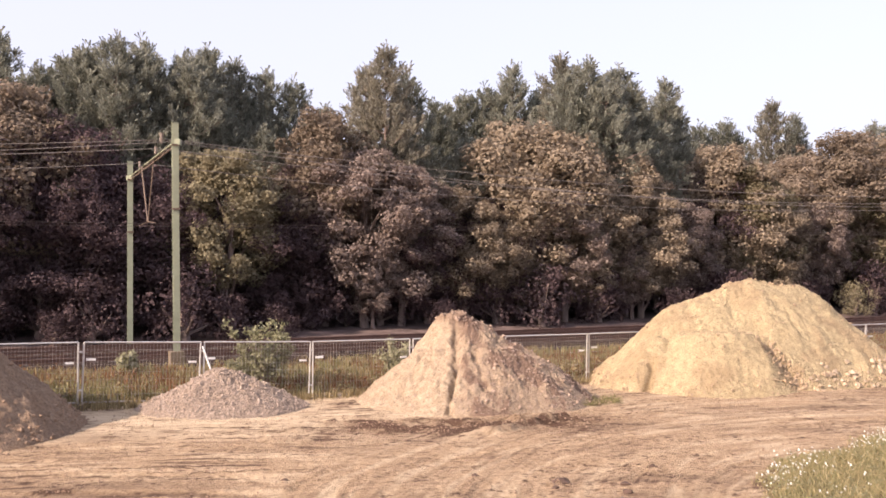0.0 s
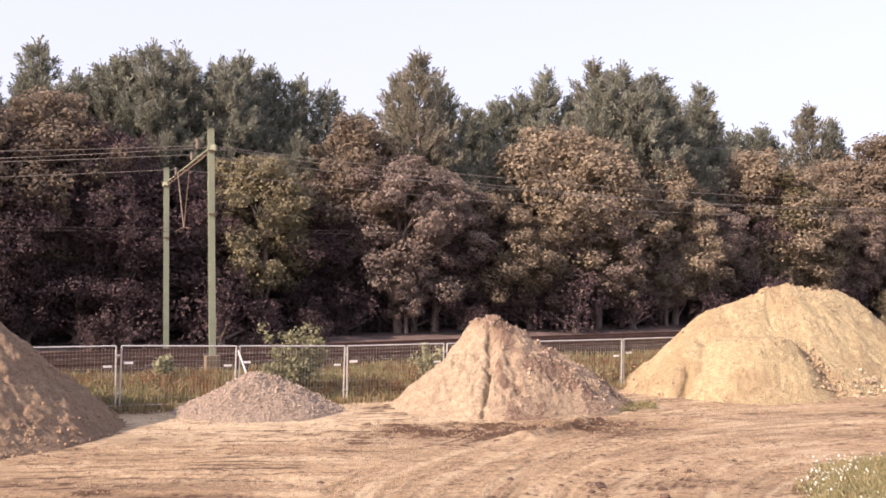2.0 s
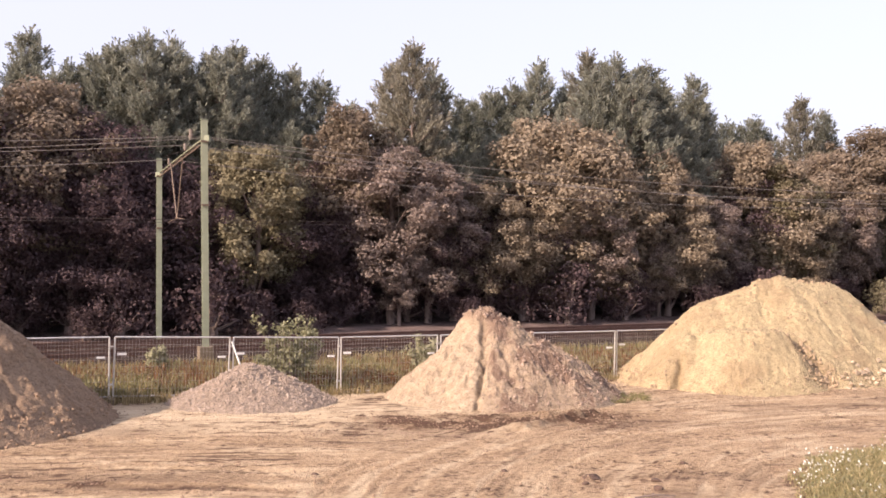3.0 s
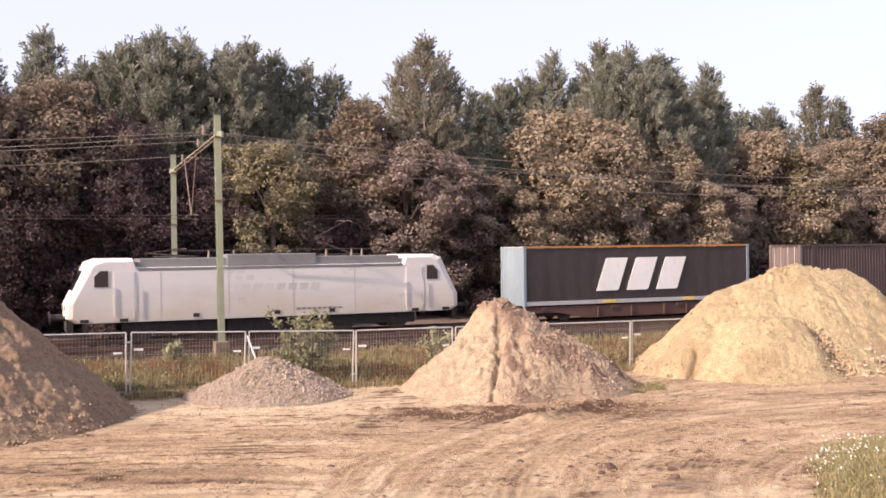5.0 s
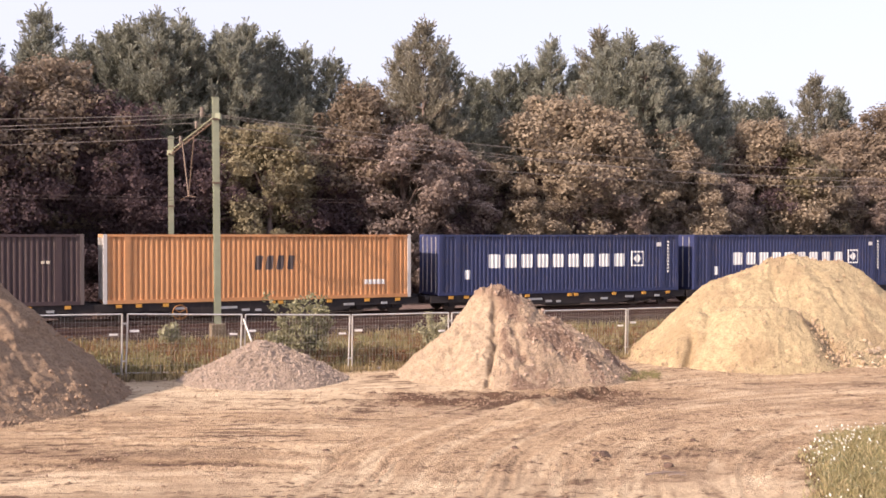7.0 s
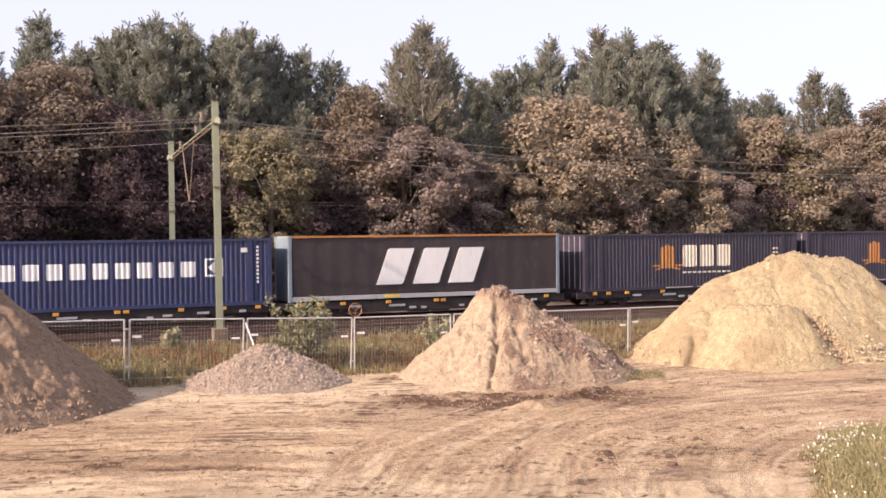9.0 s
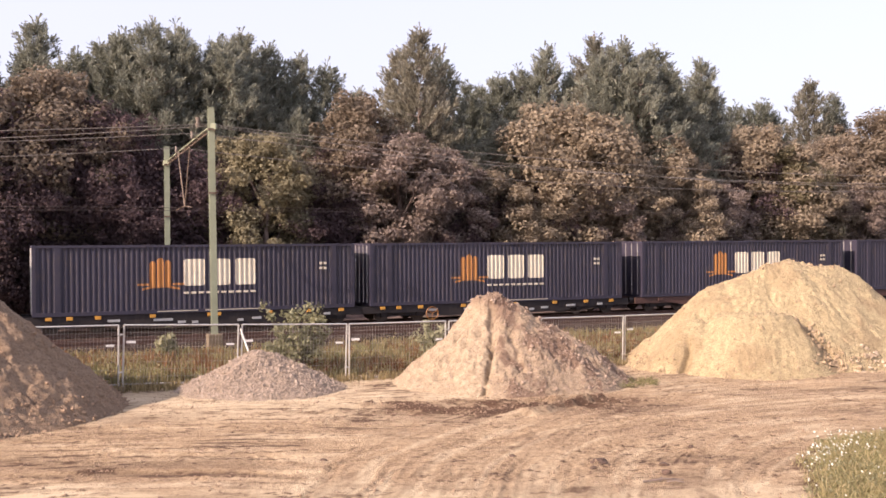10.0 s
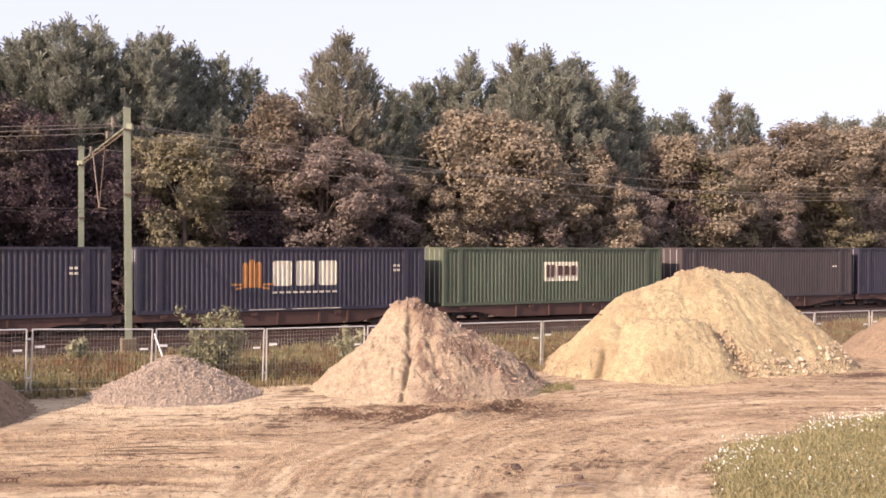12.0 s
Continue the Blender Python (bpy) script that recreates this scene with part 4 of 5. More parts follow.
        part("buffer_beam", boxes((min(f(0.05), f(0.3)), max(f(0.05), f(0.3)), 0.05, WID - 0.05, RAIL + 0.4, RAIL + 0.95)), P_BLACK, c)
    for x in (4.3, L - 4.3):
        bogie = part("bogie", boxes((x - 2.1, x + 2.1, 0.05, 0.22, RAIL + 0.3, RAIL + 0.75), (x - 2.1, x + 2.1, WID - 0.22, WID - 0.05, RAIL + 0.3, RAIL + 0.75), (x - 0.4, x + 0.4, 0.22, WID - 0.22, RAIL + 0.35, RAIL + 0.9)), P_BLACK, c, "black bogie frame")
        for a in (-1.3, 1.3):
            bm = bmesh.new()
            for y in (0.3, WID - 0.44):
                tube(bm, [(x + a, y, RAIL + 0.6), (x + a, y + 0.14, RAIL + 0.6)], 0.6, 24)
            tube(bm, [(x + a, 0.35, RAIL + 0.6), (x + a, WID - 0.35, RAIL + 0.6)], 0.1, 8)
            part("wheelset", bm, P_WHEEL, bogie, "steel driving wheels")
    part("underframe", boxes((6.6, L - 6.6, 0.1, WID - 0.1, RAIL + 0.2, RAIL + 0.83)), P_BLACK, c)
    for x in (3.75, 6.6, 9.45, 12.3, 15.15):
        part("panel_seam", boxes((x, x + 0.025, -0.206, -0.19, z0 + 0.3, z1 - 0.06)), P_SILVER, c, "dark panel seam")
    part("gutter", boxes((2.85, L - 2.85, -0.215, -0.13, z1 - 0.13, z1 - 0.02), bevel=0.01), P_GREYROOF, c, "grey roof gutter")
    part("skirt", boxes((0.6, L - 0.6, -0.208, -0.17, z0 + 0.215, z0 + 0.27)), P_SILVER, c, "dull skirt edge")
    for x in (1.9, 5.1, 8.6, 11.1):
        part("wall_vent", boxes((x, x + 0.26, -0.222, -0.19, z0 + 0.34, z0 + 0.5)), P_BLACK, c, "dark flank vent")
    lettering(c, "letter_bar", P_FADED, [[(6.6 + i * 0.52, z0 + 1.38), (6.98 + i * 0.52, z0 + 1.38), (7.06 + i * 0.52, z0 + 1.68), (6.68 + i * 0.52, z0 + 1.68)] for i in range(8)] + [[(6.9 + i * 0.5, z0 + 1.86), (7.2 + i * 0.5, z0 + 1.86), (7.2 + i * 0.5, z0 + 2.06), (6.9 + i * 0.5, z0 + 2.06)] for i in range(2)], y=-0.204, label="faint worn grey mark")
    lettering(c, "small_lettering", P_GREYROOF, [[(9.6 + i * 0.24, z0 + 0.5), (9.78 + i * 0.24, z0 + 0.5), (9.78 + i * 0.24, z0 + 0.58), (9.6 + i * 0.24, z0 + 0.58)] for i in range(9)], y=-0.21, label="row of small grey bars")
    # roof gear and pantographs, one of them raised to the wire
    for x, high in ((4.6, 0.35), (L - 5.4, 5.74 - z1 - 0.42)):
        base = z1 + 0.42
        bm = bmesh.new()
        for y in (0.7, 1.8):
            tube(bm, [(x - 0.9, y, base), (x + 0.9, y, base)], 0.03, 6)
        for xx in (x - 0.8, x + 0.8):
            tube(bm, [(xx, 0.7, base), (xx, 1.8, base)], 0.03, 6)
        gear = part("pantograph", bm, M_DARK_STEEL, c, "dark steel pantograph frame")
        knee = (x - 1.3, 1.25, base + high * 0.45)
        part("lower_arm", tube(bmesh.new(), [(x + 0.6, 1.25, base), knee], 0.035, 6), M_DARK_STEEL, gear)
        part("upper_arm", tube(bmesh.new(), [knee, (x + 0.2, 1.25, base + high * 0.92)], 0.022, 6), M_DARK_STEEL, gear)
        for dx in (0, 0.35):
            part("contact_strip", tube(bmesh.new(), [(x + dx, 0.45, base + high * 0.9), (x + dx, 0.75, base + high * 0.95), (x + dx, 1.75, base + high * 0.95), (x + dx, 2.05, base + high * 0.9)], 0.024, 6), M_DARK_STEEL, gear)
    for x in (5.9, 7.0, 11.2, 12.4, 12.9):
        part("roof_insulator", tube(bmesh.new(), [(x, 0.5, z1 + 0.3), (x, 0.5, z1 + 0.68)], [0.06, 0.035], 8), M_INSUL, c)
    part("roof_cable", tube(bmesh.new(), [(4.4, 0.5, z1 + 0.66), (9, 0.5, z1 + 0.69), (14.2, 0.5, z1 + 0.66)], 0.018, 6), M_DARK_STEEL, c)
    return c


def build_train():
    ride(locomotive(), -42.98)
    navy = container("container", "dull navy corrugated container with an orange emblem and cream lettering", P_NAVY, None, marks_sun)
    blue = container("container", "deep blue corrugated container with white lettering", P_BLUE, None, marks_blue)
    curtain = curtain_box("curtain_box", "dark curtain-sided box with large white slanting lettering")
    grey = container("container", "plain grey-brown corrugated container", P_GREY, P_GREY_LIT_END, marks_few)
    orange = container("container", "faded orange corrugated container with a pale end", P_ORANGE, P_WHITE, marks_orange)
    green = container("container", "faded green corrugated container with a cream panel", P_GREEN, None, marks_green)
    slate = container("container", "plain slate-brown corrugated container with small code bars", P_SLATE, None, marks_few)
    black = wagon("flat_wagon", "low black container wagon with amber fittings", P_BLACK, LEN, False, False)
    black2 = wagon("flat_wagon", "low black container wagon with an amber handbrake wheel", P_BLACK, LEN, True, False)
    brown = wagon("flat_wagon", "rust-brown container wagon with deep sills", P_RUSTY, LEN, False, True)
    used = set()
    consist = [(curtain, brown, -21.95), (grey, black, -4.65), (orange, black2, 9.75), (blue, black, 24.85), (blue, black2, 39.5), (blue, black, 54.2), (curtain, black2, 68.6),
               (navy, black, 83.8), (navy, black2, 98.2), (navy, brown, 113.1), (navy, brown, 127.8), (navy, brown, 142.5), (green, brown, 157.2), (slate, brown, 172.3), (navy, brown, 186.6)]
    for load, under, q in consist:
        for proto, z in ((load, FLOOR), (under, 0.0)):
            thing = proto if proto.name not in used else copy_thing(proto, pose(0, 0, 0))
            used.add(proto.name)
            ride(thing, q, z)


build_train()

# ---- overhead line ----
POLE_S = -12.5


def h_pole(name, m, height, label):
    pole = empty(name, m, label, "catenary mast", "catenary masts")
    part("web", boxes((-0.10, 0.10, -0.012, 0.012, 0, height)), M_POLE, pole)
    for y in (-0.11, 0.094):
        part("flange", boxes((-0.115, 0.115, y, y + 0.016, 0, height)), M_POLE, pole)
    part("head_plate", boxes((-0.125, 0.125, -0.12, 0.12, height, height + 0.02), bevel=0.004), M_POLE, pole)
    for z in (0.62, 0.9):
        part("bracket", boxes((-0.14, 0.14, -0.16, -0.112, height * z, height * z + 0.07)), M_BROWN_STEEL, pole)
    return pole


def build_overhead():
    near = at(POLE_S + 0.135, -5.9)
    far = at(POLE_S - 0.045, 4.4)
    lean = pose(near.x, near.y, 0.94, 0, -0.5, THETA)
    mast = h_pole("catenary_mast", lean, 8.45, "pale green steel mast on a concrete footing")
    part("footing", boxes((-0.27, 0.27, -0.25, 0.25, -1.04, 0.01), bevel=0.04), M_CONCRETE, mast, "weathered concrete footing")
    h_pole("catenary_mast", on_line(POLE_S - 0.045, 4.4, 0.2), 8.62, "pale green steel mast beyond the tracks")
    beam = empty("portal_beam", pose(0, 0, 0), "slender weathered lattice beam between two masts", "catenary beam")
    a, b = Vector((near.x, near.y, 8.75)), Vector((far.x, far.y, 8.12))
    for dz, mat in ((0.03, M_POLE), (-0.15, M_BROWN_STEEL)):
        part("chord", tube(bmesh.new(), [a + Vector((0, 0, dz)), b + Vector((0, 0, dz))], 0.026, 8), mat, beam)
    n = 20
    for i in range(n):
        p, q = a.lerp(b, i / n), a.lerp(b, (i + 1) / n)
        part("lacing", tube(bmesh.new(), [p - Vector((0, 0, 0.12 * (i % 2))), q - Vector((0, 0, 0.12 * ((i + 1) % 2)))], 0.014, 5), M_BROWN_STEEL, beam)
    for p in (a, b):
        part("clamp", boxes((p.x - 0.145, p.x + 0.145, p.y - 0.145, p.y + 0.145, p.z - 0.17, p.z + 0.05), bevel=0.02), M_POLE, beam)
    # the hanger between the tracks that holds the contact wires
    p, zc, s0 = -0.9, 5.85, POLE_S - 0.1
    h = empty("wire_hanger", pose(0, 0, 0), "brown steel hanger holding the contact wires", "wire hanger")
    part("drop_post", tube(bmesh.new(), [at(s0 - 0.1, p + 1.0, 8.25), at(s0, p, zc)], 0.032, 6), M_BROWN_STEEL, h)
    part("brace", tube(bmesh.new(), [at(s0 + 0.1, p - 0.75, 8.34), at(s0, p, zc)], 0.026, 6), M_BROWN_STEEL, h)
    for q in (-2.75, 1.25):
        part("steady_arm", tube(bmesh.new(), [at(s0, p, zc + 0.05), at(s0, q, 5.78)], 0.014, 6), M_BROWN_STEEL, h)
    for q, z in ((-2.75, 8.56), (1.25, 8.31)):
        i = empty("insulator", pose(0, 0, 0), "pale ribbed insulator on the portal beam", "insulator", "insulators")
        part("body", tube(bmesh.new(), [at(s0, q, z - 0.04), at(s0, q, z + 0.1), at(s0, q, z + 0.12), at(s0, q, z + 0.26)], [0.04, 0.07, 0.045, 0.06], 10), M_INSUL, i)
    for s0, p, z in ((POLE_S - 0.35, -5.5, 8.75),):
        h = empty("insulator", pose(0, 0, 0), "pale ribbed insulator on the portal beam", "insulator", "insulators")
        part("body", tube(bmesh.new(), [at(s0, p, z - 0.08), at(s0, p, z + 0.1), at(s0, p, z + 0.12), at(s0, p, z + 0.3)], [0.05, 0.1, 0.06, 0.09], 10), M_INSUL, h)
    # wires: s of support, p, height there, sag, span
    for p, z, sag in ((-5.75, 8.72, 1.75), (-5.45, 8.82, 1.3), (-2.75, 8.75, 1.45), (1.25, 8.5, 1.45)):
        bm = bmesh.new()
        for k in (-1, 0, 1):
            pts = [at(POLE_S + k * 64 + 64 * i / 24, p, z - 4 * sag * (i / 24) * (1 - i / 24)) for i in range(25)]
            tube(bm, pts, 0.014, 5)
        w = part("overhead_wire", bm, M_WIRE)
        tagged(w, "sagging overhead feeder wire", "overhead wire", "overhead wires")
    for p in (-2.75, 1.25):
        w = part("contact_wire", tube(bmesh.new(), [at(-80, p, 5.76), at(120, p, 5.76)], 0.008, 5), M_DARK_STEEL)
        tagged(w, "taut contact wire over the track", "overhead wire", "contact wires")
        zs = 8.75 if p < 0 else 8.5
        bm = bmesh.new()
        for k in (-1, 0, 1):
            for i in range(4, 23, 8):
                f = i / 24
                s0 = POLE_S + 64 * (k + f)
                tube(bm, [at(s0, p, 5.76), at(s0, p, zs - 4 * 1.45 * f * (1 - f))], 0.004, 4)
        tagged(part("dropper_wires", bm, M_WIRE), "thin vertical dropper wires", "overhead wire", kind="stuff")


build_overhead()


# ---- fence ----
FENCE_P = -13.06
FENCE_S0, PANEL = -16.48, 3.486


def fence_top(s):
    return float(np.interp(s, [-28, -16.5, -9.7, 1.0, 24], [2.12, 1.97, 1.73, 1.63, 1.5]))


def fence_panel():
    f = empty("mesh_fence", pose(0, 0, 0), "galvanised mesh building fence panel", "fence", "site fence")
    h, w = 1.86, PANEL - 0.06
    for x in (0.06, w):
        part("post", tube(bmesh.new(), [(x, 0, 0), (x, 0, h)], 0.028, 8), M_GALV, f)
    for z, m in ((0.12, M_MESH), (h, M_GALV)):
        part("rail", tube(bmesh.new(), [(0.06, 0, z), (w, 0, z)], 0.024, 8), m, f)
    bm = bmesh.new()
    for i in range(1, 34):
        x = 0.06 + (w - 0.06) * i / 34
        box(bm, x - 0.003, x + 0.003, -0.003, 0.003, 0.12, h)
    for i in range(1, 8):
        z = 0.12 + (h - 0.12) * i / 8
        box(bm, 0.06, w, -0.006, -0.001, z - 0.003, z + 0.003)
    part("wire_mesh", bm, M_MESH, f, "dull grey wire mesh")
    part("tag", boxes((0.13, 0.40, -0.02, -0.008, h - 0.53, h - 0.46)), M_TAG, f, "small white plastic tag")
    part("tag", boxes((w - 0.36, w - 0.12, -0.02, -0.008, h - 0.62, h - 0.56)), M_TAG, f, "small white plastic tag")
    for z in (h - 0.3, 0.45):
        part("clamp", boxes((w - 0.03, w + 0.12, -0.04, 0.04, z, z + 0.05), bevel=0.008), M_GALV, f)
    return f


def build_fence():
    proto = fence_panel()
    rng = random.Random(4)
    for i in range(-3, 14):
        s = FENCE_S0 + i * PANEL
        z0, z1 = fence_top(s) - 1.86, fence_top(s + PANEL) - 1.86
        v = at(s, FENCE_P + rng.uniform(-0.03, 0.03), z0)
        tilt = -math.degrees(math.atan2(z1 - z0, PANEL))
        m = pose(v.x, v.y, v.z, rng.uniform(-1, 1), tilt, THETA)
        if i == -3:
            proto.matrix_basis = m
        else:
            copy_thing(proto, m)
        bl = empty("concrete_block", on_line(s, FENCE_P, z0), "grey concrete fence foot", "concrete block", "fence blocks")
        part("body", boxes((-0.11, 0.11, -0.34, 0.34, -0.08, 0.09), bevel=0.02), M_CONCRETE, bl)
    s = FENCE_S0 + PANEL
    br = empty("fence_brace", pose(0, 0, 0), "leaning galvanised fence brace", "fence brace")
    part("strut", tube(bmesh.new(), [at(s + 0.05, FENCE_P - 0.04, fence_top(s) - 0.12), at(s + 0.45, FENCE_P - 0.95, 0.05)], 0.028, 8), M_GALV, br)


build_fence()


# ---- plants ----
def blades(rng, count, place, height, width, bend=0.5):
    """Grass blades as narrow bent strips on roots given by place(rng) -> x, y, z."""
    verts, faces = [], []
    for _ in range(count):
        x, y, z = place(rng)
        h, w = height * rng.uniform(0.45, 1.15), width * rng.uniform(0.6, 1.3)
        a, b = rng.uniform(0, math.tau), rng.uniform(0, math.tau)
        cx, cy = math.cos(a) * w / 2, math.sin(a) * w / 2
        lx, ly = math.cos(b) * h * bend * rng.random(), math.sin(b) * h * bend * rng.random()
        n = len(verts)
        verts += [(x - cx, y - cy, z - 0.03), (x + cx, y + cy, z - 0.03), (x + lx * 0.35 + cx * 0.7, y + ly * 0.35 + cy * 0.7, z + h * 0.6), (x + lx * 0.35 - cx * 0.7, y + ly * 0.35 - cy * 0.7, z + h * 0.6), (x + lx, y + ly, z + h)]
        faces += [(n, n + 1, n + 2, n + 3), (n + 3, n + 2, n + 4)]
    return verts, faces


def height_at(x, y):
    return float(base_height(np.array([x]), np.array([y]))[0])


def build_verge():
    for name, label, mat, seed, count, h, lo, hi, patch in (
            ("dry_grass", "tall dry tan grass behind the fence", L_GRASS, 1, 22000, 0.42, -12.9, -6.6, 0.0),
            ("green_weeds", "green-brown weeds behind the fence", L_GRASS_G, 2, 22000, 0.4, -12.95, -6.8, 0.1),
            ("red_weeds", "patches of reddish dock and weeds", L_WEED_RED, 3, 7000, 0.5, -12.6, -8.0, 0.35)):
        rng = random.Random(seed)
        ps = np.random.default_rng(seed)
        S, P = ps.uniform(-28, 40, count * 3), ps.uniform(lo, hi, count * 3)
        ok = fractal(S * 0.5, P * 0.7, seed * 7.0, 3) > patch - 0.25
        S, P = S[ok][:count], P[ok][:count]
        X, Y = S * DX - P * DY, 48.3 + S * DY + P * DX
        Z = base_height(X, Y)
        it = iter(zip(X.tolist(), Y.tolist(), Z.tolist()))
        v, f = blades(rng, len(S), lambda r: next(it), h, 0.06)
        tagged(mesh_part(name, v, f, mat), label, "grass", kind="stuff")


build_verge()


def leaf_cloud(rng, blobs, size, aspect=0.6, shell=0.55, fine=False, loose=0.7):
    """Leaves as small quads, or as finer three-cornered ones, in blobs (x, y, z, radius, squash, count), denser towards the outside."""
    verts, faces = [], []
    for bx, by, bz, r, sq, count in blobs:
        d = rng.normal(size=(count, 3))
        d /= np.linalg.norm(d, axis=1)[:, None]
        rad = r * (shell + (1 - shell) * rng.random((count, 1))) * (0.8 + 0.4 * rng.random((count, 1)))
        c = d * rad * (1, 1, sq) + (bx, by, bz)
        nrm = d + rng.normal(size=(count, 3)) * loose + (0, 0, 0.2)
        nrm /= np.linalg.norm(nrm, axis=1)[:, None]
        u = np.cross(nrm, rng.normal(size=(count, 3)))
        u /= np.linalg.norm(u, axis=1)[:, None]
        w = np.cross(nrm, u)
        s = size * (0.6 + 0.8 * rng.random((count, 1)))
        n = len(verts)
        if fine:
            verts += np.stack([c - u * s * 0.5, c + u * s * 0.35 + w * s * aspect * 0.5, c + u * s * 0.35 - w * s * aspect * 0.5], 1).reshape(-1, 3).tolist()
            faces += [(n + 3 * i, n + 3 * i + 1, n + 3 * i + 2) for i in range(count)]
            continue
        q = np.stack([c - u * s * 0.5, c + w * s * aspect * 0.5, c + u * s * 0.5, c - w * s * aspect * 0.5], 1).reshape(-1, 3)
        verts += q.tolist()
        faces += [(n + 4 * i, n + 4 * i + 1, n + 4 * i + 2, n + 4 * i + 3) for i in range(count)]
    return verts, faces


def build_weeds():
    """Bushy weeds and docks on the verge, and tufts along the fence's foot."""
    ps = np.random.default_rng(31)
    for name, label, mat, n, size, leaf in (("brown_weeds", "bushy brown-red weeds on the verge", L_WEED_RED, 420, 0.30, 0.09), ("olive_weeds", "bushy olive weeds on the verge", L_GRASS_G, 620, 0.28, 0.08), ("tan_weeds", "bushy tan weeds on the verge", L_GRASS, 420, 0.28, 0.09)):
        S, P = ps.uniform(-28, 40, n), -12.9 + 5.6 * ps.random(n) ** 1.5
        X, Y = S * DX - P * DY, 48.3 + S * DY + P * DX
        Z = base_height(X, Y)
        blobs = [(x, y, z + 0.12 + size * ps.random(), size * (0.5 + 0.8 * ps.random()), 1.0, 38) for x, y, z in zip(X, Y, Z)]
        v, f = leaf_cloud(ps, blobs, leaf, 0.5, 0.2)
        tagged(mesh_part(name, v, f, mat), label, "weeds", kind="stuff")
    S, P = ps.uniform(-28, 40, 9000), -13.25 + 0.22 * ps.normal(size=9000)
    X, Y = S * DX - P * DY, 48.3 + S * DY + P * DX
    Z = base_height(X, Y)
    it = iter(zip(X.tolist(), Y.tolist(), Z.tolist()))
    v, f = blades(random.Random(33), 9000, lambda r: next(it), 0.3, 0.035, 0.9)
    tagged(mesh_part("fence_grass", v, f, L_GRASS), "dry grass along the fence's foot", "grass", kind="stuff")


build_weeds()


def build_corner():
    ps = np.random.default_rng(5)
    X, Y = ps.uniform(5.4, 16, 90000), ps.uniform(15.5, 28, 90000)
    g = in_grass(X, Y)
    ok = (g > 0.05) & (ps.random(90000) < np.clip(g * 0.9, 0.1, 1))
    X, Y = X[ok], Y[ok]
    Z = yard_height(X, Y)
    rng = random.Random(6)
    for name, label, mat, sl in (("tall_grass", "green-tan grass at the edge of the yard", L_GRASS_G, slice(0, None, 2)), ("dry_grass", "dry tan grass at the edge of the yard", L_PALE_GRASS, slice(1, None, 2))):
        v, f = [], []
        for near, tall in ((True, 0.1), (False, 0.18)):
            pick = (in_grass(X[sl], Y[sl]) < 0.9) == near
            it = iter(zip(X[sl][pick].tolist(), Y[sl][pick].tolist(), Z[sl][pick].tolist()))
            v1, f1 = blades(rng, int(pick.sum()), lambda r: next(it), tall, 0.02, 1.4)
            f += [tuple(i + len(v) for i in q) for q in f1]
            v += v1
        tagged(mesh_part(name, v, f, mat), label, "grass", kind="stuff")
    for name, label, mat, n, r0, off in (("white_flowers", "white daisies among the grass", L_PETAL, 1300, 0.017, 0), ("yellow_flowers", "small yellow flowers among the grass", L_YELLOW, 160, 0.03, 1)):
        k = ps.choice(len(X), n * 6)
        k = k[(ps.random(len(k)) < np.exp(-in_grass(X[k], Y[k]) / 1.4)) & (fractal(X[k] * 0.9, Y[k] * 0.9, 15 + off, 3) > 0.0) & ((off == 0) | (X[k] > 11.5))][:n]
        verts, faces = [], []
        for i in k:
            r, a = r0 * rng.uniform(0.6, 1.25), rng.random() * 6
            tx, ty = rng.uniform(-0.5, 0.5), rng.uniform(0.3, 1.5)
            c = (X[i], Y[i], Z[i] + rng.uniform(0.1, 0.26))
            b = len(verts)
            verts.append((c[0], c[1], c[2] - 0.01))
            for q in range(6):
                u, w = r * math.cos(a + q * 1.047), r * math.sin(a + q * 1.047)
                verts.append((c[0] + u, c[1] + w, c[2] + tx * u + ty * w))
            faces += [(b, b + 1 + q, b + 1 + (q + 1) % 6) for q in range(6)]
        tagged(mesh_part(name, verts, faces, mat), label, "flowers", kind="stuff")


    # leafy weeds between the blades, and a few at the foot of the rubble heap
    k = ps.choice(len(X), 900)
    blobs = [(X[i], Y[i], Z[i] + 0.05 + 0.07 * ps.random(), 0.1 + 0.12 * ps.random(), 0.7, 26) for i in k]
    v, f = leaf_cloud(ps, blobs, 0.045, 0.45, 0.2)
    tagged(mesh_part("leafy_weeds", v, f, L_SHRUB), "low leafy weeds among the grass", "weeds", kind="stuff")
    WX, WY = ps.uniform(3.2, 6.2, 130), 29.4 + 1.1 * ps.random(130)
    WY = WY + 0.35 * (WX - 3.2)
    blobs = [(x, y, z + 0.06, 0.1 + 0.12 * ps.random(), 0.8, 24) for x, y, z in zip(WX, WY, yard_height(WX, WY))]
    v, f = leaf_cloud(ps, blobs, 0.06, 0.45, 0.2)
    tagged(mesh_part("green_weeds", v, f, L_GRASS_G), "thin green weeds at the foot of the rubble heap", "weeds", kind="stuff")


build_corner()


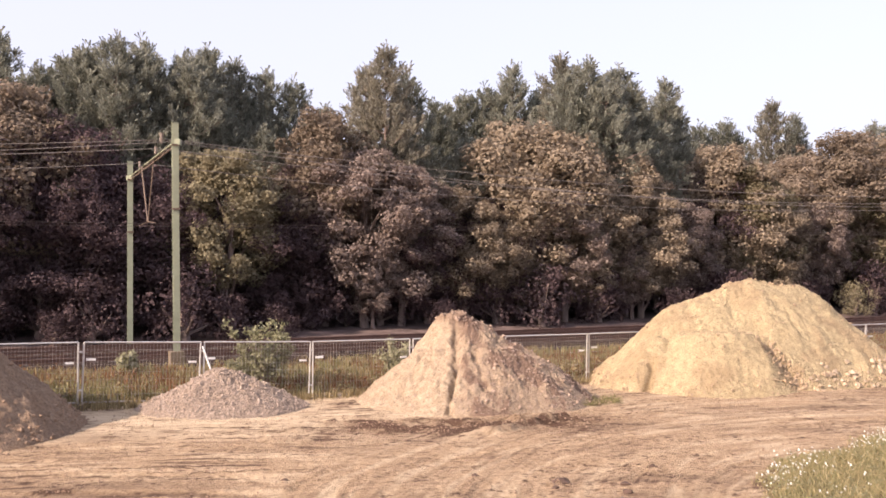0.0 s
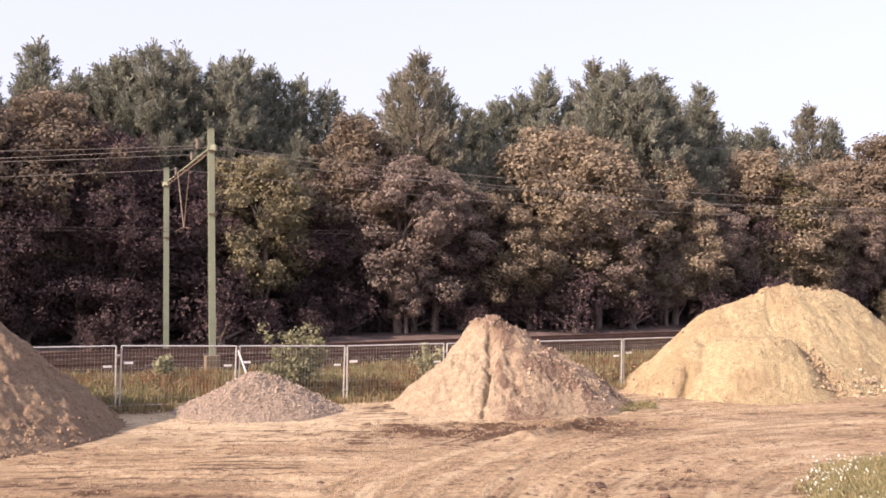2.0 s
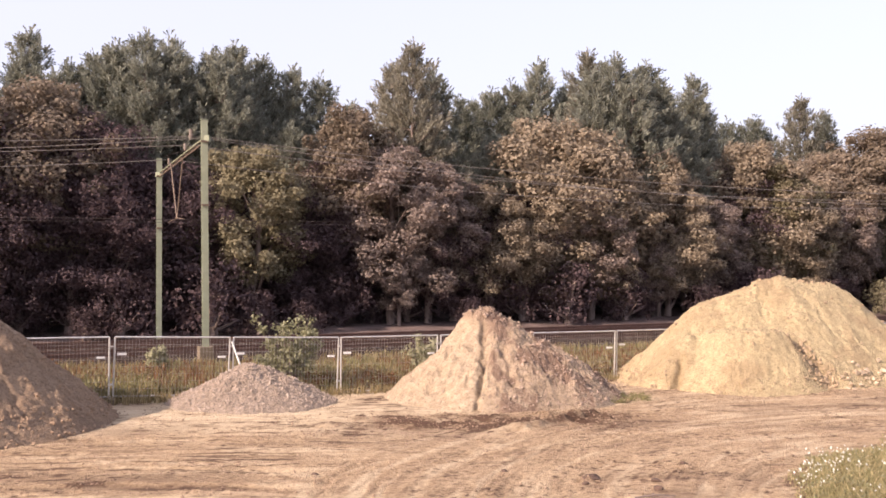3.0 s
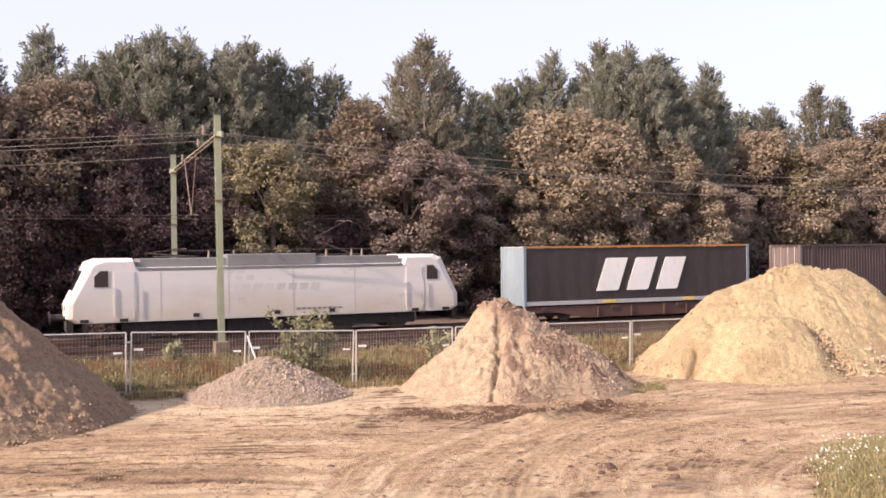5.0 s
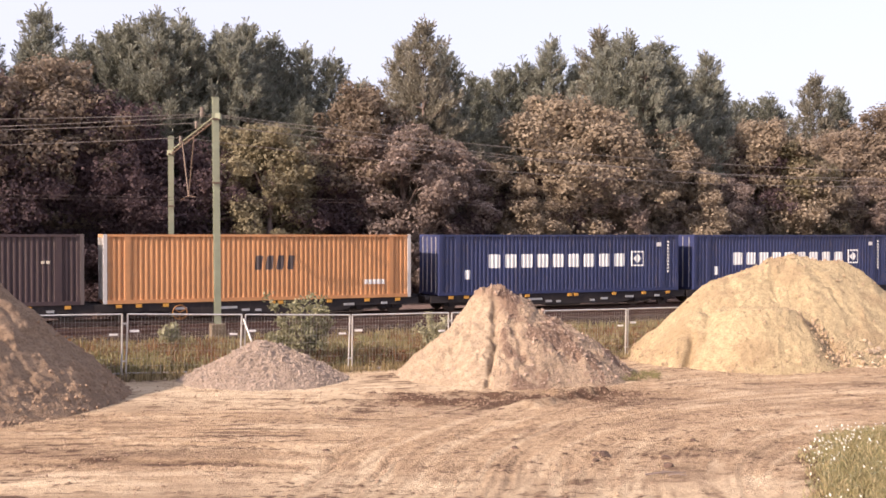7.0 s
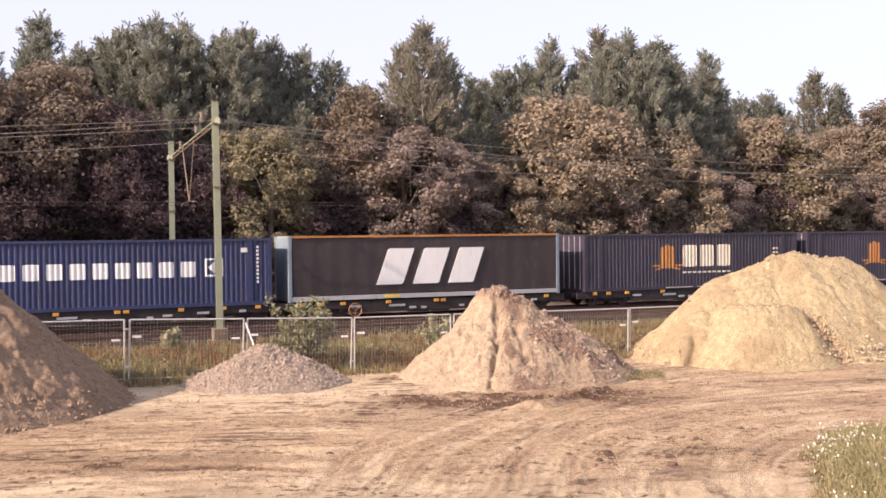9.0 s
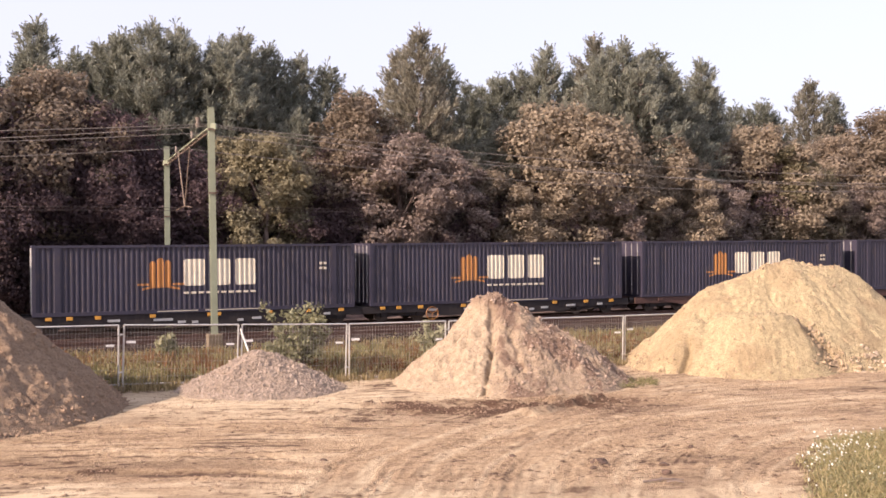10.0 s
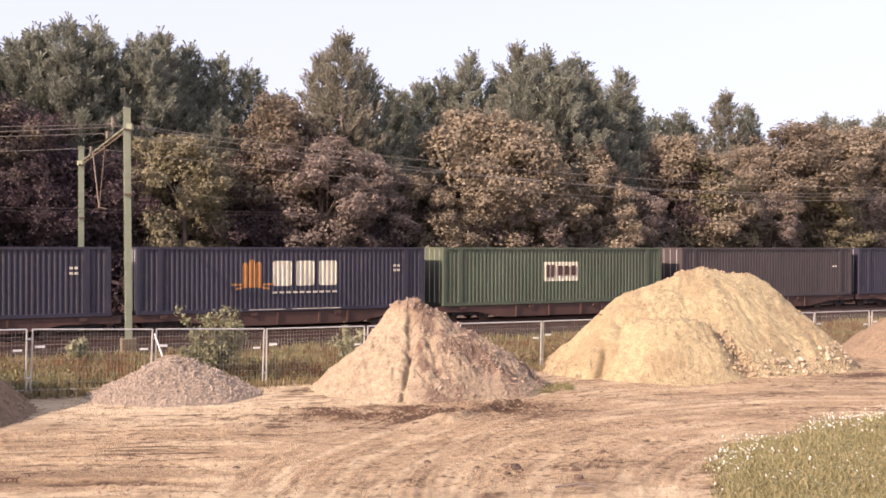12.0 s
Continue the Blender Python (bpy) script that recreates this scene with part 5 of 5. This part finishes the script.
def needle_cloud(rng, tufts):
    """Pine shoots (x, y, z, dx, dy, dz, size, count): needles that bristle round each shoot."""
    verts, faces = [], []
    for x, y, z, dx, dy, dz, size, count in tufts:
        d = np.array((dx, dy, dz)) / math.sqrt(dx * dx + dy * dy + dz * dz)
        n = d + rng.normal(size=(count, 3)) * 0.42
        n /= np.linalg.norm(n, axis=1)[:, None]
        root = np.array((x, y, z)) + d * size * 2.3 * (rng.random((count, 1)) - 0.35) + rng.normal(size=(count, 3)) * size * 0.2
        w = np.cross(n, rng.normal(size=(count, 3)))
        w /= np.linalg.norm(w, axis=1)[:, None]
        ln = size * (0.7 + 0.6 * rng.random((count, 1)))
        q = np.stack([root, root + n * ln + w * ln * 0.115, root + n * ln - w * ln * 0.115], 1).reshape(-1, 3)
        k = len(verts)
        verts += q.tolist()
        faces += [(k + 3 * i, k + 3 * i + 1, k + 3 * i + 2) for i in range(count)]
    return verts, faces


def broadleaf(seed, height, spread, mat, label, low=0.12, clumps=40, leaves=520, leaf=0.165):
    """A broad tree: forked trunk, limbs that reach out to leaf clumps, gaps between them."""
    rng, r2 = np.random.default_rng(seed), random.Random(seed)
    tree = empty("broadleaf_tree", pose(0, 0, 0), label, "tree", "trees at the wood's edge")
    blobs, bm = [], bmesh.new()
    top = height * 0.8
    trunk = [(0, 0, -0.3), (0.1, 0.05, height * 0.2), (r2.uniform(-0.4, 0.4), r2.uniform(-0.3, 0.3), height * 0.45), (r2.uniform(-0.6, 0.6), r2.uniform(-0.4, 0.4), top)]
    tube(bm, trunk, [0.26, 0.2, 0.15, 0.05], 8)
    for i in range(clumps):
        f = (i + 0.5) / clumps
        z = height * (low + (0.95 - low) * f ** 0.85)
        env = spread * (math.sin(math.pi * min(1, (f * 0.88 + 0.12))) ** 0.6) * r2.uniform(0.5, 1.05)
        a = i * 2.399 + r2.uniform(-0.5, 0.5)
        x, y = env * math.cos(a), env * math.sin(a)
        r = r2.uniform(0.6, 1.4) * (0.75 + 0.05 * spread)
        blobs.append((x, y, z, r, r2.uniform(0.65, 0.95), int(leaves * r * r)))
        for _ in range(2):
            b = r2.uniform(0, 6.28)
            blobs.append((x + r * math.cos(b), y + r * math.sin(b), z + r2.uniform(-0.4, 0.5), r * 0.5, 0.9, int(leaves * r * r * 0.3)))
        if i % 2 == 0:
            zt = max(0.3, z - r2.uniform(0.8, 2.0) - env * 0.25)
            tube(bm, [(0.05, 0, zt), (x * 0.45, y * 0.45, zt + (z - zt) * 0.45), (x * 0.92, y * 0.92, z)], [0.09, 0.06, 0.02], 5, False)
    part("trunk", bm, M_BARK, tree, "dark bark")
    v, f = leaf_cloud(rng, blobs, leaf, 0.9, 0.6, True, 0.5)
    mesh_part("crown", v, f, mat, tree)
    return tree


def pine(seed, height, spread, label, bare=0.45, leaders=((0, 0, 1.0),), point=1.5, full=1.0, needles=None):
    """A pine: tall bare trunk, one or more leaders with whorls of rising branches that end in bristling shoots."""
    rng, r2 = np.random.default_rng(seed), random.Random(seed)
    tree = empty("pine_tree", pose(0, 0, 0), label, "tree", "pines of the wood")
    bm, tufts = bmesh.new(), []
    for lx, ly, lf in leaders:
        tip = height * lf
        fork = height * bare * 0.9
        tube(bm, [(0, 0, -0.3), (0, 0, fork * 0.8), (lx * 0.6, ly * 0.6, fork + 1.0), (lx, ly, tip * 0.97)], [0.2, 0.15, 0.11, 0.02], 7)
        z = height * bare * r2.uniform(0.9, 1.05)
        while z < tip * 0.98:
            f = (z - height * bare) / (tip - height * bare)
            f = min(max(f, 0), 1)
            cx, cy = lx * min(1, f * 2 + 0.3), ly * min(1, f * 2 + 0.3)
            env = spread * min(1.0, 0.5 + 1.5 * f) * (1 - f ** point) + 0.15
            side = r2.uniform(0, 6.28)
            for k in range(6):
                a = k * 1.047 + z * 2.1 + r2.uniform(-0.4, 0.4)
                e = env * r2.uniform(0.5, 1.0) * (1.15 if math.cos(a - side) > 0 else 0.85)
                up = e * r2.uniform(0.15, 0.5)
                x, y = e * math.cos(a), e * math.sin(a)
                if k % 2 == 0:
                    tube(bm, [(cx, cy, z), (cx + x, cy + y, z + up)], [0.045, 0.012], 4, False)
                n = 2 + int(e * 2.0 * full)
                for j in range(n):
                    t = 0.3 + 0.7 * (j + 1) / n
                    g = 0.14 + 0.12 * e
                    tufts.append((cx + x * t + r2.uniform(-g, g), cy + y * t + r2.uniform(-g, g), z + up * t + r2.uniform(-0.05, 0.2), x * 0.55 / e, y * 0.55 / e, r2.uniform(0.7, 1.5), r2.uniform(0.2, 0.34) / full ** 0.6, int(38 * full)))
            z += r2.uniform(0.40, 0.62)
        tufts.append((lx, ly, tip - 0.25, 0, 0, 1, 0.42, 22))
    part("trunk", bm, M_BARK, tree, "dark pine bark")
    v, f = needle_cloud(rng, tufts)
    mesh_part("crown", v, f, needles or L_PINE, tree, "dull tan needles" if needles else "grey-green needles")
    return tree


def stand(proto, used, s, p, turn, size, sink=0.0, wide=1.0):
    v = at(s, p)
    m = pose(v.x, v.y, height_at(v.x, v.y) - sink, 0, 0, turn)
    if proto.name not in used:
        used.add(proto.name)
        t = proto
        t.matrix_basis = m
    else:
        t = copy_thing(proto, m)
    t.scale = (size * wide, size * wide, size)
    return t


def at_bearing(px, y0):
    """s on the line through y0 (on the y axis) in the direction px, as a share of the picture's focal length."""
    k = (px - 784) / 1800
    y = y0 / (1 - DY / DX * k)
    return to_sp(k * y, y), y


def build_wood():
    used = set()
    rng = random.Random(12)
    broad = ((0, 0, 1.0), (1.5, 0.4, 0.95), (-1.6, -0.3, 0.93), (0.3, -1.4, 0.9))
    pines = [pine(100, 16.0, 4.4, "pointed grey-green pine in the wood", 0.3, ((0, 0, 1.0),), 1.0),
             pine(101, 16.0, 2.7, "broad grey-green pine with several tops", 0.40, broad, 1.8),
             pine(102, 16.0, 2.4, "slender grey-green pine in the wood", 0.45, ((0, 0, 1.0), (0.5, 0.3, 0.9)), 1.3),
             pine(103, 16.0, 2.8, "round-topped grey-green pine in the wood", 0.36, ((0, 0, 1.0), (-1.1, 0.5, 0.94), (1.0, -0.6, 0.9)), 1.6),
             pine(105, 16.0, 4.2, "pointed pine with tan-tinged needles", 0.26, ((0, 0, 1.0),), 1.0, 1.0, L_TAN)]
    far_pine = pine(104, 16.0, 3.0, "pine in the depth of the wood", 0.34, broad, 1.6, 0.42)
    oaks = {
        "olive": broadleaf(201, 10, 2.7, L_OLIVE, "olive-green broad tree at the wood's edge", 0.25),
        "brown": broadleaf(202, 11, 3.0, L_BROWN, "autumn-brown oak at the wood's edge", 0.3),
        "mauve": broadleaf(203, 11, 3.1, L_MAUVE, "dull mauve-brown oak at the wood's edge", 0.25),
        "tan": broadleaf(204, 10, 2.8, L_TAWNY, "tan-brown tree at the wood's edge", 0.22),
        "bush": broadleaf(206, 3.0, 1.5, L_OLIVE, "low olive bush at the wood's foot", 0.05, 14, 150, 0.16),
        "bush_shaded": broadleaf(207, 3.0, 1.6, L_SHADED, "low bush at the wood's foot, shade put into its leaf colour", 0.05, 14, 150, 0.16),
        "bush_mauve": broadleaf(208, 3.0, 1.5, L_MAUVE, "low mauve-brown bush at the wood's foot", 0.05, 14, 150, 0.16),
        "dark": broadleaf(205, 9, 2.8, L_SHADED, "tree in the wood with shade put into its leaf colour", 0.08, 40, 330, 0.135),
    }
    # pines of the skyline: direction, top, distance line, which, width
    for px, top, y0, k in ((-60, 80, 68, 0), (48, 65, 68, 2), (120, 118, 66, 1), (205, 84, 66, 3), (255, 68, 65, 1), (300, 70, 66, 0), (375, 98, 66, 1), (412, 86, 67, 3), (462, 112, 68, 2), (515, 130, 68, 2), (566, 140, 68, 0),
                           (620, 190, 66, 2), (692, 122, 63, 4), (727, 82, 60.5, 4), (765, 125, 63, 0), (812, 180, 68, 2), (868, 165, 70, 3), (872, 238, 62, 3), (1207, 240, 62, 0), (512, 222, 62, 0), (905, 150, 70, 0), (952, 118, 69, 2), (1000, 150, 69, 0), (1040, 100, 64, 4), (1088, 106, 62, 1), (1140, 118, 64, 3),
                           (1175, 170, 69, 3), (1180, 190, 62, 3), (1226, 143, 66, 2), (1285, 215, 72, 0), (1335, 212, 74, 3), (1415, 178, 66, 4), (1458, 205, 68, 2), (1600, 215, 80, 1), (1650, 222, 80, 3), (1705, 212, 80, 0), (1770, 222, 80, 1), (1850, 225, 82, 3)):
        (s, p), y = at_bearing(px, y0)
        h = 4.4 + (448 - top) / 1800 * y - 0.6
        stand(pines[k], used, s, p, rng.uniform(0, 360), h / 16.0, 0.0, 1.12)
    # broad trees in front: direction, top, line, kind, height of the model
    for px, top, y0, k in ((-110, 120, 60, "dark"), (-20, 170, 60, "brown"), (70, 140, 61, "brown"), (150, 200, 60, "dark"), (235, 265, 60, "dark"), (330, 290, 60, "dark"), (446, 262, 58.5, "olive"), (565, 290, 61, "dark"),
                           (618, 192, 60.5, "brown"), (690, 255, 58.5, "mauve"), (755, 285, 58.5, "mauve"), (860, 330, 59, "tan"), (905, 330, 60, "dark"), (965, 215, 60, "tan"), (1040, 235, 59.5, "tan"), (1045, 320, 58, "mauve"), (1150, 275, 60, "tan"),
                           (1180, 315, 58.5, "tan"), (1290, 300, 62, "dark"), (1330, 255, 61, "tan"), (1375, 290, 60, "olive"), (1455, 270, 62, "brown"), (1545, 225, 62, "brown"), (1620, 240, 63, "tan"), (1690, 235, 63, "brown"), (1780, 240, 63, "tan"), (1880, 240, 63, "brown"),
                           (-60, 260, 58, "dark"), (30, 290, 58, "dark"), (120, 300, 58.5, "dark"), (200, 330, 58, "dark"), (395, 400, 59, "dark"), (520, 330, 60, "dark"), (585, 360, 59.5, "dark"), (800, 360, 59, "dark"), (930, 370, 58.5, "tan"), (1250, 350, 59, "mauve"), (1085, 400, 58, "tan"), (1165, 425, 58, "mauve"), (985, 440, 58, "brown"), (705, 430, 57.8, "mauve"), (1420, 340, 59, "tan"), (1500, 350, 59, "mauve"), (1600, 340, 60, "olive"), (1680, 350, 60, "mauve")):
        (s, p), y = at_bearing(px, y0)
        h = 4.4 + (448 - top) / 1800 * y - 0.5
        stand(oaks[k], used, s, p, rng.uniform(0, 360), h / {"olive": 10, "tan": 10, "dark": 9}.get(k, 11), 0.0, rng.uniform(1.0, 1.25))
    # the wood behind, closing the gaps; its broad trees and bushes have shade-coloured leaves
    for i in range(24):
        s = -34 + i * 4.9 + rng.uniform(-1, 1)
        stand(far_pine, used, s, rng.uniform(24, 34), rng.uniform(0, 360), rng.uniform(0.62, 0.82))
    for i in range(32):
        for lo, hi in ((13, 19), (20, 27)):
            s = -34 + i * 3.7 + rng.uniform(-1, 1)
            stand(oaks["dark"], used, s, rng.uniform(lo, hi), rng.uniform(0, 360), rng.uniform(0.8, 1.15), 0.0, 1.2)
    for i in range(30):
        stand(oaks["bush_shaded"], used, 16 + i * 2.4 + rng.uniform(-0.8, 0.8), rng.uniform(11, 17), rng.uniform(0, 360), rng.uniform(1.1, 1.8), 0.05)
    # low growth at the foot of the wood, mostly bushes with painted-in shade
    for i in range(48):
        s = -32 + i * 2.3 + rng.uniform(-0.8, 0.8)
        stand(oaks[rng.choice(["bush_shaded", "bush_shaded", "bush_shaded", "bush_shaded", "bush_mauve", "bush"] if s > 16 else ["bush_shaded"])], used, s, rng.uniform(6.6, 10.5), rng.uniform(0, 360), rng.uniform(0.4, 1.2), 0.05)


build_wood()


def shrub(name, label, s, p, height, spread, seed, n=16):
    r2, rng = random.Random(seed), np.random.default_rng(seed)
    v0 = at(s, p)
    b = empty(name, pose(v0.x, v0.y, height_at(v0.x, v0.y)), label, "shrub", "shrubs behind the fence")
    bm, blobs = bmesh.new(), []
    for i in range(n):
        a, f = i * 2.399, r2.uniform(0.35, 1.0)
        e = spread * r2.uniform(0.3, 1.0)
        tip = (e * math.cos(a), e * math.sin(a) * 0.8, height * f)
        tube(bm, [(0.1 * math.cos(a), 0.1 * math.sin(a), 0), (tip[0] * 0.5, tip[1] * 0.5, tip[2] * 0.6), tip], [0.02, 0.014, 0.006], 5, False)
        for t in (0.55, 0.8, 1.0):
            blobs.append((tip[0] * t, tip[1] * t, tip[2] * (0.2 + 0.8 * t), 0.26, 0.9, 34))
    tagged(part("stems", bm, M_BARK, b), kind="stuff")
    v, f = leaf_cloud(rng, blobs, 0.15, 0.5, 0.2)
    mesh_part("leaves", v, f, L_SHRUB, b)


shrub("shrub", "green leafy shrub growing behind the fence", -10.8, -11.9, 2.35, 1.2, 71, 30)
shrub("shrub", "small shrub behind the fence", -6.05, -11.9, 1.5, 0.55, 72, 9)
shrub("shrub", "small weedy shrub by the mast", -14.5, -8.5, 1.0, 0.4, 73, 8)

# ---- loose stones ----
stones("loose_stones", "pale stones strewn on the rubble heap", M_STONE, middle, 5200, 0.01, 0.036, 81, lambda X, Y, H: (H > 0.05) * (0.08 + 0.5 * (H < 0.25) + smooth(1.0, 1.6, X)))
stones("loose_clods", "clods and lumps on the rubble heap", M_STONE, middle, 600, 0.02, 0.085, 86, lambda X, Y, H: (H > 0.1) * (0.04 + smooth(1.1, 1.7, X) + smooth(2.2, 2.5, H)))
stones("loose_stones", "gravel lying on the gravel heap", M_GRIT, small, 5200, 0.012, 0.05, 82, lambda X, Y, H: (H > 0.03) * 1.0)
stones("loose_clods", "sand clods at the foot of the sand heap", M_CLOD, big, 2400, 0.012, 0.08, 83, lambda X, Y, H: (H > -0.05) * (0.12 + 1.3 * (H < 0.5)))
stones("loose_clods", "clods at the foot of the earth heap", M_CRUMB, left, 2600, 0.012, 0.08, 84, lambda X, Y, H: (H > -0.05) * (0.1 + 2.2 * (H < 0.6)))


stones("loose_stones", "pale broken lumps at the foot of the sand heap", M_PALE_STONE, big, 190, 0.02, 0.15, 87, lambda X, Y, H: (H > -0.02) * (H < 0.8) * smooth(12.4, 13.4, X) * (Y < 37))
stones("loose_clods", "clods along the shoulder of the sand heap", M_CLOD, big, 420, 0.02, 0.1, 88, lambda X, Y, H: (H > 0.02) * np.exp(-((X - 11.8 - 0.7 * (34.0 - Y)) / 0.45) ** 2) * (Y < 34.6) + 0.12 * (H > 3.3))


def debris():
    """Dead sticks and dark lumps of earth lying on the yard."""
    z = lambda x, y: float(yard_height(np.array([x]), np.array([y]))[0])
    b = empty("dead_branch", pose(3.85, 18.4, z(3.85, 18.4)), "dark dead branch lying on the sand", "branch")
    for k, (ax, ay, bx, by, r) in enumerate(((-0.42, -0.02, 0.34, 0.1, 0.022), (0.0, -0.05, 0.3, -0.12, 0.015), (-0.1, 0.02, -0.02, 0.28, 0.014))):
        part("stick", tube(bmesh.new(), [(ax, ay, 0.02), ((ax + bx) / 2, (ay + by) / 2 + 0.02, 0.05), (bx, by, 0.03)], [r, r * 0.9, r * 0.5], 6), M_BARK, b)
    rng = random.Random(9)
    for x, y, r in ((2.85, 19.95, 0.15), (4.1, 19.75, 0.1), (2.7, 19.5, 0.08), (4.0, 19.1, 0.11), (1.2, 20.6, 0.07), (5.0, 21.4, 0.06), (-2.6, 20.3, 0.08), (0.4, 18.6, 0.05)):
        bm = bmesh.new()
        bmesh.ops.create_icosphere(bm, subdivisions=2, radius=r)
        for v in bm.verts:
            n = noise.noise(v.co * (2.6 / r) * 0.4 + Vector((x, y, 0)))
            v.co *= 1 + 0.55 * n
            v.co.z *= 0.5
        ob = part("earth_clod", bm, M_DARK_EARTH)
        ob.matrix_basis = pose(x, y, z(x, y) + r * 0.15, 0, 0, rng.uniform(0, 360))
        tagged(ob, "dark damp clod of earth on the sand", "clod", "dark clods on the yard")


debris()
yx, yy, yon, yz, ymarks = yard_field
stones("loose_clods", "crumbs of sand along the wheel marks", M_CRUMB, (yx, yy, yon, yz), 13000, 0.006, 0.04, 85, lambda X, Y, H: H * (0.03 + scuffs(X, Y + 0.1) + 0.7 * np.exp(-((Y - 24.9 - 0.1 * X) / 0.6) ** 2) * (X < 0.5) * smooth(0.0, 0.5, fractal(X * 1.5, Y * 3, 96, 3)) + smooth(0.004, 0.03, ymarks) + 1.5 * damp_patch(X, Y) + 0.9 * smooth(0.55, 0.9, fractal(X * 5.5, Y * 11.0, 94, 2, 0.75))) * (in_grass(X, Y) < 0.2))


# ---- what moves ----
def motions():
    for thing, q, z in RIDING:
        rows = []
        for t in (0, 0.1, 2, 4, 6, 8, 10, 11.9, 12):
            rows.append((t, on_line(q - 0.13 - SPEED * (t - 6), 0.0, z)))
        walk(thing, rows)


motions()
